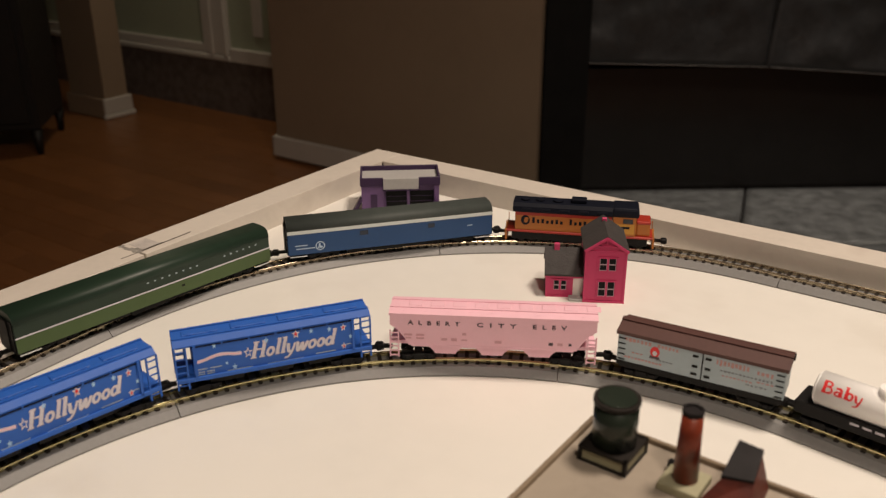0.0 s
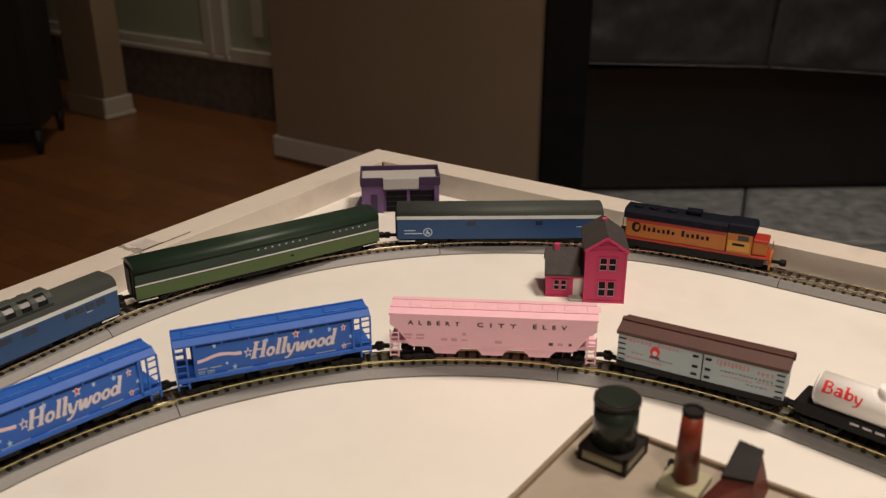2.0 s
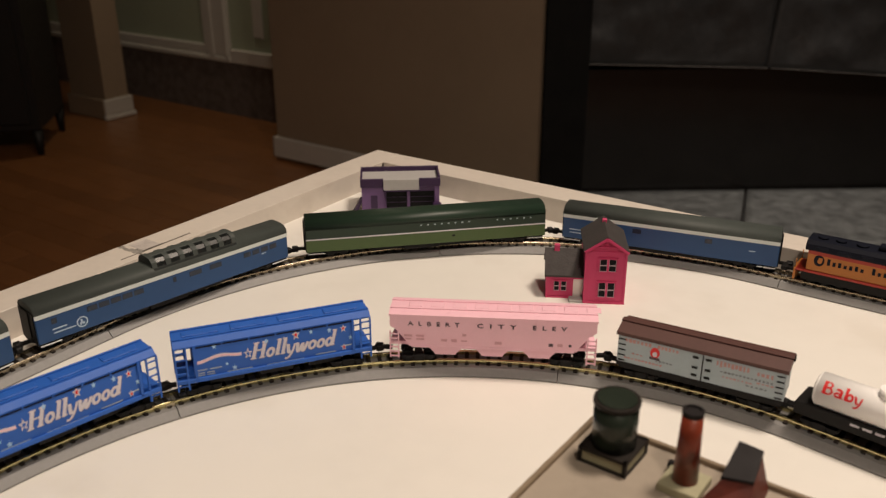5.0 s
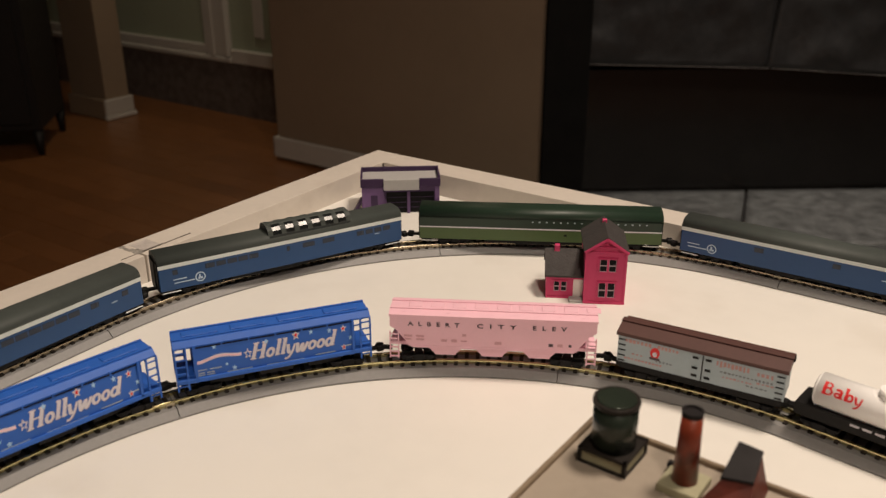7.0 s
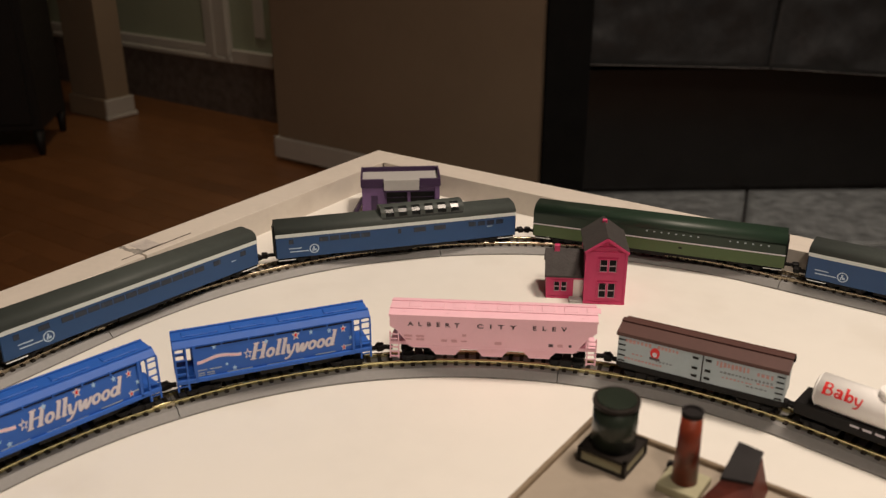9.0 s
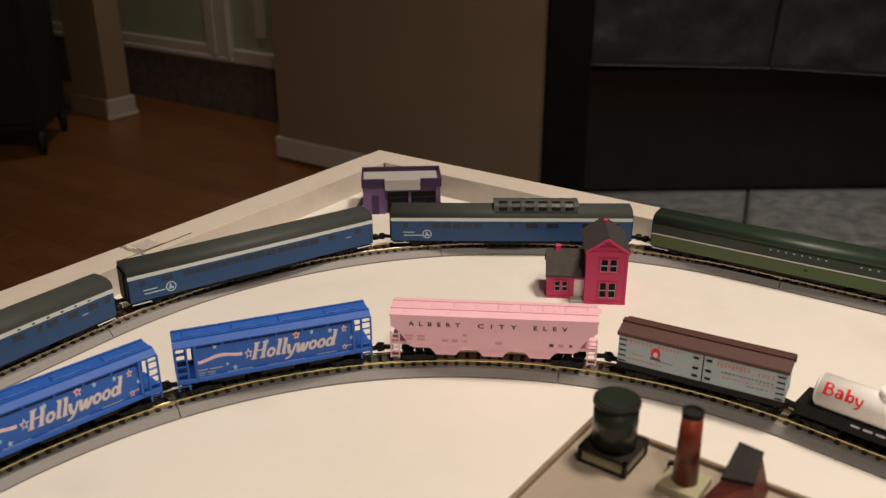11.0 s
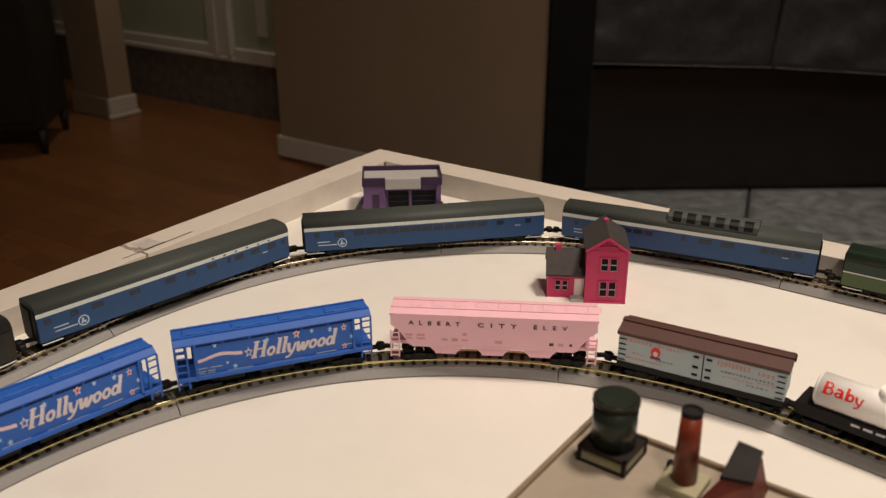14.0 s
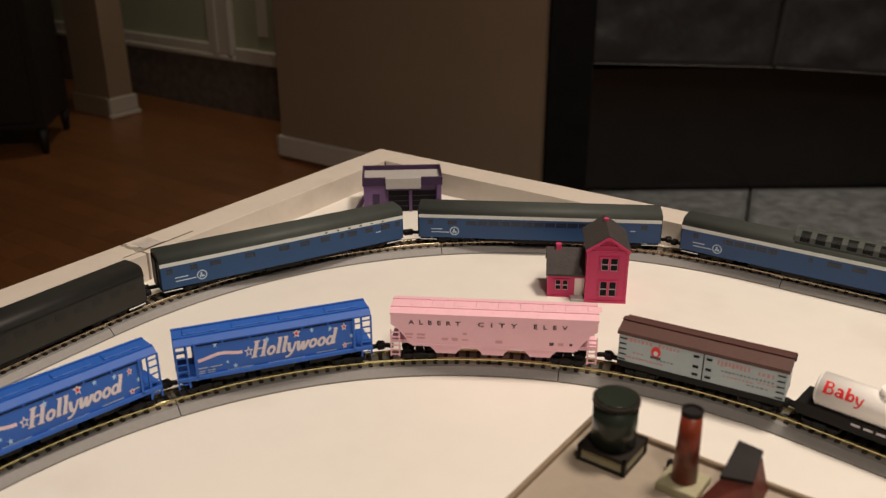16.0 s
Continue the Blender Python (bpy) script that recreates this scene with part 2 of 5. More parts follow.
CORNER_BLACK = mat("corner_black", (0.006, 0.0055, 0.005, 1), 0.8, vary=0.3, grain=12)
SMOKED = mat("smoked_glass", (0.012, 0.010, 0.009, 1), 0.22, vary=0.2, grain=9)
EDGE_GLINT = mat("tile_edge_glint", (0.40, 0.37, 0.34, 1), 0.4, metal=0.3, vary=0.35, grain=60)
PALE = mat("pale_green_wall", (0.34, 0.37, 0.27, 1), 0.7, vary=0.05, grain=6)
DARK_WOOD = mat("dark_furniture_wood", (0.008, 0.006, 0.005, 1), 0.6, vary=0.3, grain=20)
CEIL = mat("ceiling_paint", (0.6, 0.56, 0.5, 1), 0.8, vary=0.03, grain=4)


def room():
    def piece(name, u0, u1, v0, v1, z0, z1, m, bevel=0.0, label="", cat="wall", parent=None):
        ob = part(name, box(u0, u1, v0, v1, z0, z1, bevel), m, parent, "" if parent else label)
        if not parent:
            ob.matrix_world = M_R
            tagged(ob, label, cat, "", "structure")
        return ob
    fl = piece("floor", -6.2, 4.2, -3.2, 6.2, -0.12, -0.004, DARK_WOOD, label="red-brown oak strip floor, satin varnish", cat="floor")
    piece("wall_north", -2.355, -1.238, 2.30, 2.66, 0, 2.6, WALL, label="brown painted wall of the living room")
    piece("baseboard", -2.37, -1.238, 2.284, 2.30, 0.012, 0.092, TRIM, 0.004, "white painted baseboard on the brown wall", "baseboard")
    piece("baseboard", -2.371, -2.355, 2.284, 2.66, 0.012, 0.092, TRIM, 0.004, "white painted baseboard on the wall's end", "baseboard")
    piece("wall_post", -3.67, -3.415, 2.30, 2.42, 0, 2.6, WALL, label="narrow brown wall end beside the opening")
    piece("baseboard", -3.4148, -3.401, 2.286, 2.434, 0.022, 0.092, TRIM, 0.004, "white baseboard on the narrow wall end", "baseboard")
    # front board takes the wall's brown: shade put into its colour
    piece("baseboard", -3.684, -3.4152, 2.286, 2.2998, 0.0, 0.092, WALL, 0.004, "baseboard on the front of the wall end, shade put in as brown", "baseboard")
    piece("trim", -3.4146, -3.393, 2.278, 2.442, 0.0, 0.0215, TRIM, 0.005, "white shoe moulding on the wall end", "trim")
    piece("wall_header", -6.2, -2.355, 2.30, 2.50, 2.15, 2.6, WALL, label="brown wall over the openings")
    piece("wall_recess", -6.2, -1.6, 2.71, 2.90, 0.235, 2.6, PALE, label="pale grey-green wall of the recess")
    piece("step_riser", -6.2, -2.0, 2.685, 2.90, 0.0, 0.234, RISER, label="dark brown carpeted riser below the recess wall", cat="step")
    piece("wall_far", -6.2, 4.2, 6.2, 6.3, 0, 2.6, WALL, label="brown painted wall beyond the fireplace")
    piece("wall_south", -6.2, 4.2, -3.3, -3.2, 0, 2.6, WALL, label="brown painted wall behind the layout")
    piece("wall_east", 4.2, 4.3, -3.3, 6.2, 0, 2.6, WALL, label="brown painted side wall")
    piece("wall_west", -6.3, -6.2, -3.3, 6.2, 0, 2.6, WALL, label="brown painted side wall far off")
    piece("ceiling", -6.3, 4.3, -3.3, 6.3, 2.6, 2.7, CEIL, label="plain white ceiling", cat="ceiling")
    piece("trim", -6.0, -3.175, 2.69, 2.71, 0.262, 0.305, TRIM, 0.006, "white moulded baseboard above the dark riser", "trim")
    piece("trim", -6.0, -3.0, 2.675, 2.71, 0.236, 0.262, TRIM, 0.006, "white sill board on the dark riser", "trim")
    door = group_of("door_1", M_R, "white panelled door with casing in the recess", "door", "", "structure")
    part("casing", box(-3.172, -3.012, 2.68, 2.71, 0.262, 2.2, 0.006), TRIM, door)
    part("panel", box(-3.012, -2.2, 2.70, 2.71, 0.262, 2.2, 0.002), PALE, door)
    part("threshold", box(-3.00, -2.2, 2.676, 2.70, 0.238, 0.300, 0.004), TRIM, door, "pale threshold")
    part("casing_bead", box(-3.130, -3.100, 2.672, 2.68, 0.262, 2.2, 0.003), TRIM, door)
    part("casing_bead", box(-3.036, -3.014, 2.672, 2.68, 0.262, 2.2, 0.003), TRIM, door)
    part("door_stile", box(-2.86, -2.80, 2.692, 2.70, 0.36, 2.2, 0.003), TRIM, door)
    return fl


FLOOR = room()


def fireplace():
    """Slate-faced fireplace across the corner, with a grey slate hearth on the floor."""
    f = group_of("fireplace", pose(0.316, 2.772, 0, 0, 0, 2.0), "dark slate fireplace with black firebox and grey hearth", "fireplace")
    part("chimney_breast", box(0.0, 2.4, 0.012, 0.5, 0.44, 2.6), GROUT, f, "dark grouted backing")
    part("firebox", box(0.0, 2.4, 0.09, 0.5, 0.0, 0.44), FIREBOX, f, "black firebox")
    rng = random.Random(7)

    def cleft(w, h, t, cuts, amp, scale):
        bm = bmesh.new()
        bmesh.ops.create_grid(bm, x_segments=cuts, y_segments=max(2, int(cuts * h / w)), size=0.5)
        for v in bm.verts:
            x, y = v.co.x * w, v.co.y * h
            edge = min(1.0, 8 * (0.5 - abs(v.co.x)), 8 * (0.5 - abs(v.co.y)))
            n = noise.fractal(Vector((x * scale, y * scale, rng.random() * 0.02 + w)), 1.0, 2.0, 4)
            v.co = Vector((x, y, t + amp * n * edge))
        es = [e for e in bm.edges if e.is_boundary]
        r = bmesh.ops.extrude_edge_only(bm, edges=es)
        for v in [g for g in r["geom"] if isinstance(g, bmesh.types.BMVert)]:
            v.co.z = 0
        for fc in bm.faces:
            fc.smooth = len(fc.verts) == 4
        bmesh.ops.recalc_face_normals(bm, faces=bm.faces)
        return bm
    # added black block: hides the lit wall end and keeps the corner dark
    part("pier", box(-0.024, 0.11, -0.184, 0.008, 0.0, 2.6, 0.004), CORNER_BLACK, f, "black block added to darken the corner beside the wall")
    x, z_low = -0.018, 0.437
    for w, tilt in ((0.742, 1.7), (0.72, 4.0), (0.72, 1.0)):
        drop = w / 2 * math.sin(radians(tilt))
        z_mid = z_low - drop if x > 0.1 else 0.432 + drop
        z_low = z_mid - drop
        for row in range(3):
            m = Matrix.Translation((x + w / 2 - 0.003, 0.012, z_mid + 0.161 + row * 0.325)) @ Matrix.Rotation(radians(90), 4, "X")
            m = m @ Matrix.Rotation(radians(-tilt), 4, "Z")
            bm = cleft(w - 0.008, 0.318, 0.016, 44, 0.013, 7)
            bmesh.ops.transform(bm, matrix=m, verts=bm.verts)
            part("slate_tile", bm, SLATE, f)
        # pale strip on the lower edge: its highlight is put into the colour
        m = Matrix.Translation((x + w / 2, -0.001, z_mid)) @ Matrix.Rotation(radians(tilt), 4, "Y")
        part("tile_edge", box(-w / 2 + 0.006, w / 2 - 0.004, -0.003, 0.004, -0.0010, 0.0010, 0, None, m), EDGE_GLINT, f, "bright strip painted as a highlight on the lower tile edge")
        x += w
    part("glass_door", box(0.112, 2.30, 0.012, 0.018, 0.004, 0.428), SMOKED, f, "smoked black glass door")
    # hearth tiles, in a skewed bond
    part("hearth_bed", box(-0.25, 2.4, -1.0, 0.085, 0.0, 0.010), GROUT, f, "dark grout between hearth tiles")
    for i in range(-2, 4):
        for j in range(2):
            w, h = 0.60, 0.50
            bm = cleft(w - 0.012, h - 0.012, 0.014, 18, 0.004, 16)
            m = Matrix.Translation((0.605 + i * 0.60 + 0.30 - j * 0.20, -0.25 - j * 0.50, 0.0101))
            bmesh.ops.transform(bm, matrix=m @ Matrix(((1, 0.40, 0, 0), (0, 1, 0, 0), (0, 0, 1, 0), (0, 0, 0, 1))), verts=bm.verts)
            if i < 3 and 0.605 + i * 0.6 > -0.6:
                part("hearth_tile", bm, HEARTH, f, "grey cleft slate hearth tile")
            else:
                bm.free()
    return f


fireplace()


def side_cabinet():
    c = group_of("dark_cabinet", pose(-1.55, 3.274, 0, 0, 0, 10), "nearly black wooden cabinet on short legs", "cabinet")
    part("body", box(-0.9, 0.0, 0.0, 0.40, 0.10, 1.1, 0.006), DARK_WOOD, c)
    part("top", box(-0.915, 0.015, -0.03, 0.415, 1.1, 1.125, 0.004), DARK_WOOD, c)
    for x in (-0.86, -0.02):
        for y in (0.02, 0.38):
            part("leg", cyl(0.012, 0.022, 0, 0.10, 10, None, Matrix.Translation((x, y, 0))), DARK_WOOD, c)
    for k in range(2):
        d = part("door", box(-0.87 + k * 0.43, -0.46 + k * 0.43, -0.014, 0.0, 0.13, 1.07, 0.003), DARK_WOOD, c)
        part("knob", cyl(0.012, 0.009, 0, 0.02, 12, None, Matrix.Translation((-0.50 + k * 0.11, -0.014, 0.62)) @ Matrix.Rotation(radians(90), 4, "X")), DARK_WOOD, d)
    return c


side_cabinet()


# ---- layout table ----
def layout():
    t = group_of("layout_table", M_T, "white painted plywood train table with raised rim", "table")
    u0, u1, v0, v1, w, zr = -0.4376, 0.83, -0.585, 0.5446, 0.0255, 0.018
    part("tabletop", box(u0, u1, v0, v1, -0.018, 0.0), WHITE_BOARD, t)
    wood = RIM_PAINT

    def rim(name, a0, a1, b0, b1):
        return part(name, box(a0, a1, b0, b1, -0.075, zr, 0.0003, seg=1), wood, t, "white painted rim board")
    rim("rim_board", u0 + 0.0004, u1 + w, v1, v1 + w)
    rim("rim_board", u0 - w, u0, 0.307, v1 + w)
    rim("rim_board", u0 - w, u0, v0 - w, 0.3055)
    rim("rim_board", u0 + 0.0004, u1 + w, v0 - w, v0)
    rim("rim_board", u1, u1 + w, v0 + 0.0004, v1 - 0.0004)
    part("corner_gap", box(u0 + 0.0002, u0 + 0.0012, v1 - 0.0008, v1 - 0.0001, 0.0005, zr - 0.001), CRACK, t, "dark gap in the rim corner")
    part("paint_crack", box(-0.4408, -0.4398, 0.309, 0.352, zr - 0.0002, zr + 0.0002, 0, None, Matrix.Rotation(radians(0.6), 4, "Z")), CRACK, t, "dark crack in the rim paint")
    bm = box(-0.4415, -0.4399, 0.3135, 0.3300, zr - 0.0002, zr + 0.00025, 0, None, Matrix.Rotation(radians(0.6), 4, "Z"))
    box(-0.4440, -0.4434, 0.2930, 0.3040, zr - 0.0002, zr + 0.0002, 0, bm)
    part("paint_crack", bm, CRACK, t, "short dark chips along the crack")
    part("filler_patch", box(-0.4615, -0.4462, 0.3072, 0.3205, zr - 0.0002, zr + 0.00012, 0, None, Matrix.Rotation(radians(-0.4), 4, "Z")), FILLER, t, "thin grey filler over the rim joint")
    bm = bmesh.new()
    rng = random.Random(3)
    for k in range(7):
        a, b2 = -0.462 + k * 0.0028, 0.3045 + rng.uniform(-0.0008, 0.0008)
        box(a, a + rng.uniform(0.0016, 0.0030), b2, b2 + rng.uniform(0.0015, 0.0075), zr - 0.0002, zr + 0.00015 + k * 0.00001, 0, bm)
    part("filler_smear", bm, SMEAR, t, "grey smear over the rim joint")
    for a in (u0 + 0.05, u1 - 0.05):
        for b in (v0 + 0.05, v1 - 0.05):
            part("leg", box(a - 0.03, a + 0.03, b - 0.03, b + 0.03, -TZ, -0.018, 0.003), wood, t)
    for b in (v0 + 0.05, v1 - 0.05):
        part("apron", box(u0 + 0.081, u1 - 0.081, b - 0.01, b + 0.01, -0.10, -0.0185), wood, t)
    return t


layout()

BED_PROFILE = [(-0.0118, 0.0002), (-0.0118, 0.0010), (-0.0088, 0.0042), (0.0088, 0.0042), (0.0118, 0.0010), (0.0118, 0.0002)]


def rail_profile(o):
    half = [(0.0008, 0.0046), (0.0008, 0.0059), (0.00072, 0.0063), (0.00050, 0.0066), (0.00022, 0.0068)]
    return [(o - a, z) for a, z in half] + [(o + a, z) for a, z in half[::-1]]


def track(line, joints, near, label, group, rail_mat):
    """Sections of track between the joints: roadbed, rails with their joiners, ties."""
    tie_bm = box(-0.0010, 0.0010, -0.0066, 0.0066, 0.0040, 0.0051)
    tie_me = bpy.data.meshes.new("tie")
    tie_bm.to_mesh(tie_me)
    tie_me.materials.append(TIE)
    for a, b in zip(joints, joints[1:]):
        g = group_of("track_section", Matrix.Translation((0, 0, TZ)), label, "model track", group)
        part("roadbed", sweep(line, a + 0.00025, b - 0.00025, BED_PROFILE), BALLAST, g, "grey moulded roadbed")
        for o in (-0.0045, 0.0045):
            part("rail", sweep(line, a + 0.0001, b - 0.0001, rail_profile(o), 0.005), rail_mat, g, "tarnished rail" if rail_mat is RAIL_D else "bright nickel rail")
            part("joiner", sweep(line, b - 0.0045, b - 0.0002, [(o - 0.0014, 0.0044), (o - 0.0012, 0.0060), (o + 0.0012, 0.0060), (o + 0.0014, 0.0044)], 0.003), JOINER, g)
        n = int((b - a) / 0.0056)
        far = bmesh.new()
        for i in range(n):
            s = a + (i + 0.5) * (b - a) / n
            p, h = line.at(s)
            m = Matrix.Translation((p.x, p.y, 0)) @ Matrix.Rotation(h, 4, "Z")
            if near[0] <= s <= near[1]:
                o = new("tie", tie_me)
                o.parent, o.matrix_local = g, m
            else:
                box(-0.0010, 0.0010, -0.0066, 0.0066, 0.0040, 0.0051, 0, far, m)
        if far.verts:
            tagged(part("tie_row", far, TIE, g), kind="stuff")
        else:
            far.free()


def spread(line, marks):
    """Joints all round the loop, from the marks seen on."""
    out, s, end = list(marks), marks[-1], marks[0] + line.len
    n = max(1, round((end - s) / 0.24))
    return out + [s + (end - s) * (i + 1) / n for i in range(n)]


track(OUT, spread(OUT, [-0.2745, -0.0455, 0.184, 0.308]), (-0.55, 0.62), "grey roadbed track of the outer loop", "outer loop of track", RAIL_D)
track(INN, spread(INN, [-0.335, -0.1415, 0.056, 0.2515]), (-0.40, 0.42), "grey roadbed track of the inner loop", "inner loop of track", RAIL)

# ---- rolling stock ----
BLUE = mat("car_blue", srgb(26, 67, 114), 0.42, vary=0.06, grain=60)
ROOF = mat("roof_grey", srgb(60, 66, 63), 0.66, vary=0.1, grain=80)
STRIPE_W = mat("stripe_pale_grey", srgb(205, 212, 210), 0.45, vary=0.04, grain=60)
CARWHITE = mat("stripe_white", srgb(225, 228, 226), 0.45, vary=0.03, grain=60)
GLASSY = mat("dark_window", (0.012, 0.016, 0.022, 1), 0.12, vary=0.1, grain=80)
WINDOW = mat("blue_black_window", (0.014, 0.024, 0.045, 1), 0.25, vary=0.2, grain=80)
DOMEG = mat("smoky_dome", (0.010, 0.012, 0.012, 1), 0.28, vary=0.15, grain=80)
SILL = mat("glossy_sill", (0.03, 0.034, 0.033, 1), 0.1, vary=0.1, grain=80, coat=1.0)
GREEN_D = mat("dark_green", srgb(32, 50, 38), 0.46, vary=0.08, grain=60)
GREEN_L = mat("light_green", srgb(67, 87, 47), 0.42, vary=0.06, grain=60)
OLIVE = mat("dark_olive", srgb(28, 27, 21), 0.55, vary=0.12, grain=60)
OLIVE_R = mat("olive_black_roof", srgb(20, 20, 18), 0.6, vary=0.12, grain=60)
HOLLY = mat("hopper_blue", srgb(36, 92, 182), 0.58, vary=0.06, grain=60)
PINK = mat("hopper_pink", srgb(238, 190, 204), 0.5, vary=0.04, grain=60)
REEF = mat("reefer_grey", srgb(162, 177, 184), 0.5, vary=0.06, grain=60)
BROWN = mat("roof_brown", srgb(79, 50, 45), 0.6, vary=0.1, grain=60)
TANKW = mat("tank_white", srgb(248, 247, 245), 0.32, vary=0.03, grain=40)
RED = mat("lettering_red", srgb(215, 40, 40), 0.5, vary=0.05)
YELLOW_L = mat("pale_loco_yellow", srgb(196, 146, 58), 0.5, vary=0.05, grain=60)
YELLOW = mat("loco_yellow", srgb(172, 106, 42), 0.5, vary=0.05, grain=60)
VERM = mat("loco_vermilion", srgb(158, 46, 32), 0.45, vary=0.05, grain=60)
NAVY = mat("loco_dark_blue", srgb(11, 15, 28), 0.6, vary=0.1, grain=60)
INK = mat("lettering_black", (0.07, 0.045, 0.055, 1), 0.5, vary=0.1)
GREYPINK = mat("lettering_grey", srgb(208, 154, 164), 0.5, vary=0.1)
PRINT_G = mat("grey_print", srgb(118, 122, 126), 0.55, vary=0.1)
EMBLEM = mat("pale_blue_print", srgb(178, 198, 216), 0.5, vary=0.06)
LETTER = mat("lettering_white", srgb(208, 204, 212), 0.5, vary=0.04)


PALE_BLUE = mat("pale_blue_star", srgb(160, 198, 232), 0.5, vary=0.05)
PINK_SHADE = mat("lettering_shadow_grey", srgb(128, 128, 158), 0.5, vary=0.05)


def truck(parent, x, wb=0.0155, sub_label="black moulded truck"):
    """A two-axle truck that turns under its car."""
    bm = bmesh.new()
    for s in (-1, 1):
        box(-wb / 2 - 0.003, wb / 2 + 0.003, s * 0.0066 - 0.0007, s * 0.0066 + 0.0007, 0.0022, 0.0040, 0.0003, bm)
        box(-0.0028, 0.0028, s * 0.0068 - 0.0009, s * 0.0068 + 0.0009, 0.0012, 0.0046, 0.0003, bm)
        for a in (-wb / 2, wb / 2):
            box(a - 0.0017, a + 0.0017, s * 0.0069 - 0.0009, s * 0.0069 + 0.0009, 0.0017, 0.0041, 0.0004, bm)
    box(-0.002, 0.002, -0.006, 0.006, 0.0030, 0.0048, 0, bm)
    t = part("truck", bm, BLACK, parent, sub_label)
    t.location = (x, 0, 0)
    for a in (-wb / 2, wb / 2):
        w = bmesh.new()
        q = Matrix.Translation((a, 0, 0.0029)) @ Matrix.Rotation(radians(90), 4, "X")
        for s in (-1, 1):
            cyl(0.0029, 0.0029, s * 0.0046 - 0.0008, s * 0.0046 + 0.0008, 18, w, q)
            cyl(0.0034, 0.0034, s * 0.0036 - 0.0003, s * 0.0036 + 0.0003, 18, w, q)
        cyl(0.0008, 0.0008, -0.006, 0.006, 8, w, q)
        part("wheelset", w, BLACK, t, "dark metal wheels on an axle")
    return t


def coupler(parent, x, d, z=0.0042):
    bm = box(x, x + d * 0.0060, -0.0011, 0.0011, z - 0.0008, z + 0.0008)
    box(x + d * 0.0048, x + d * 0.0088, -0.0022, 0.0022, z - 0.0017, z + 0.0017, 0.0006, bm)
    part("coupler", bm, BLACK, parent, "black knuckle coupler")


def round_roof(w, z0, h, n=14, flat=0.55):
    """Profile from one eave over the crown to the other."""
    pts = []
    for i in range(n + 1):
        a = math.pi * i / n
        y = math.copysign(abs(math.cos(a)) ** flat, math.cos(a)) * w
        pts.append((y, z0 + h * math.sin(a) ** 0.8))
    return pts


def bars(parent, name, x, z, y, side, length, height, material, n=1, pitch=0.0, label="lettering too small to read"):
    bm = bmesh.new()
    for i in range(n):
        xx = x + side * -1 * (i * pitch)
        box(xx - length / 2, xx + length / 2, y - 0.00005, y + 0.00005, z - height / 2, z + height / 2, 0, bm)
    return part(name, bm, material, parent, label)


def emblem(parent, x, z, y, side, r):
    bm = bmesh.new()
    q = Matrix.Translation((x, y, z)) @ Matrix.Rotation(radians(90), 4, "X")
    n = 24
    for k in range(n):
        a, b = 2 * math.pi * k / n, 2 * math.pi * (k + 1) / n
        vs = [bm.verts.new(q @ Vector((rr * math.cos(t), rr * math.sin(t), side * -0.00006))) for rr, t in ((r, a), (r, b), (r * 0.78, b), (r * 0.78, a))]
        bm.faces.new(vs)
    for dx, dz, w, h in ((-0.1, 0.15, 0.35, 0.7), (0.2, -0.25, 0.5, 0.4), (-0.3, -0.3, 0.25, 0.5)):
        box(x + r * (dx - w / 2), x + r * (dx + w / 2), y - 0.00006, y + 0.00006, z + r * (dz - h / 2), z + r * (dz + h / 2), 0, bm)
    return part("emblem", bm, EMBLEM, parent, "round white emblem")


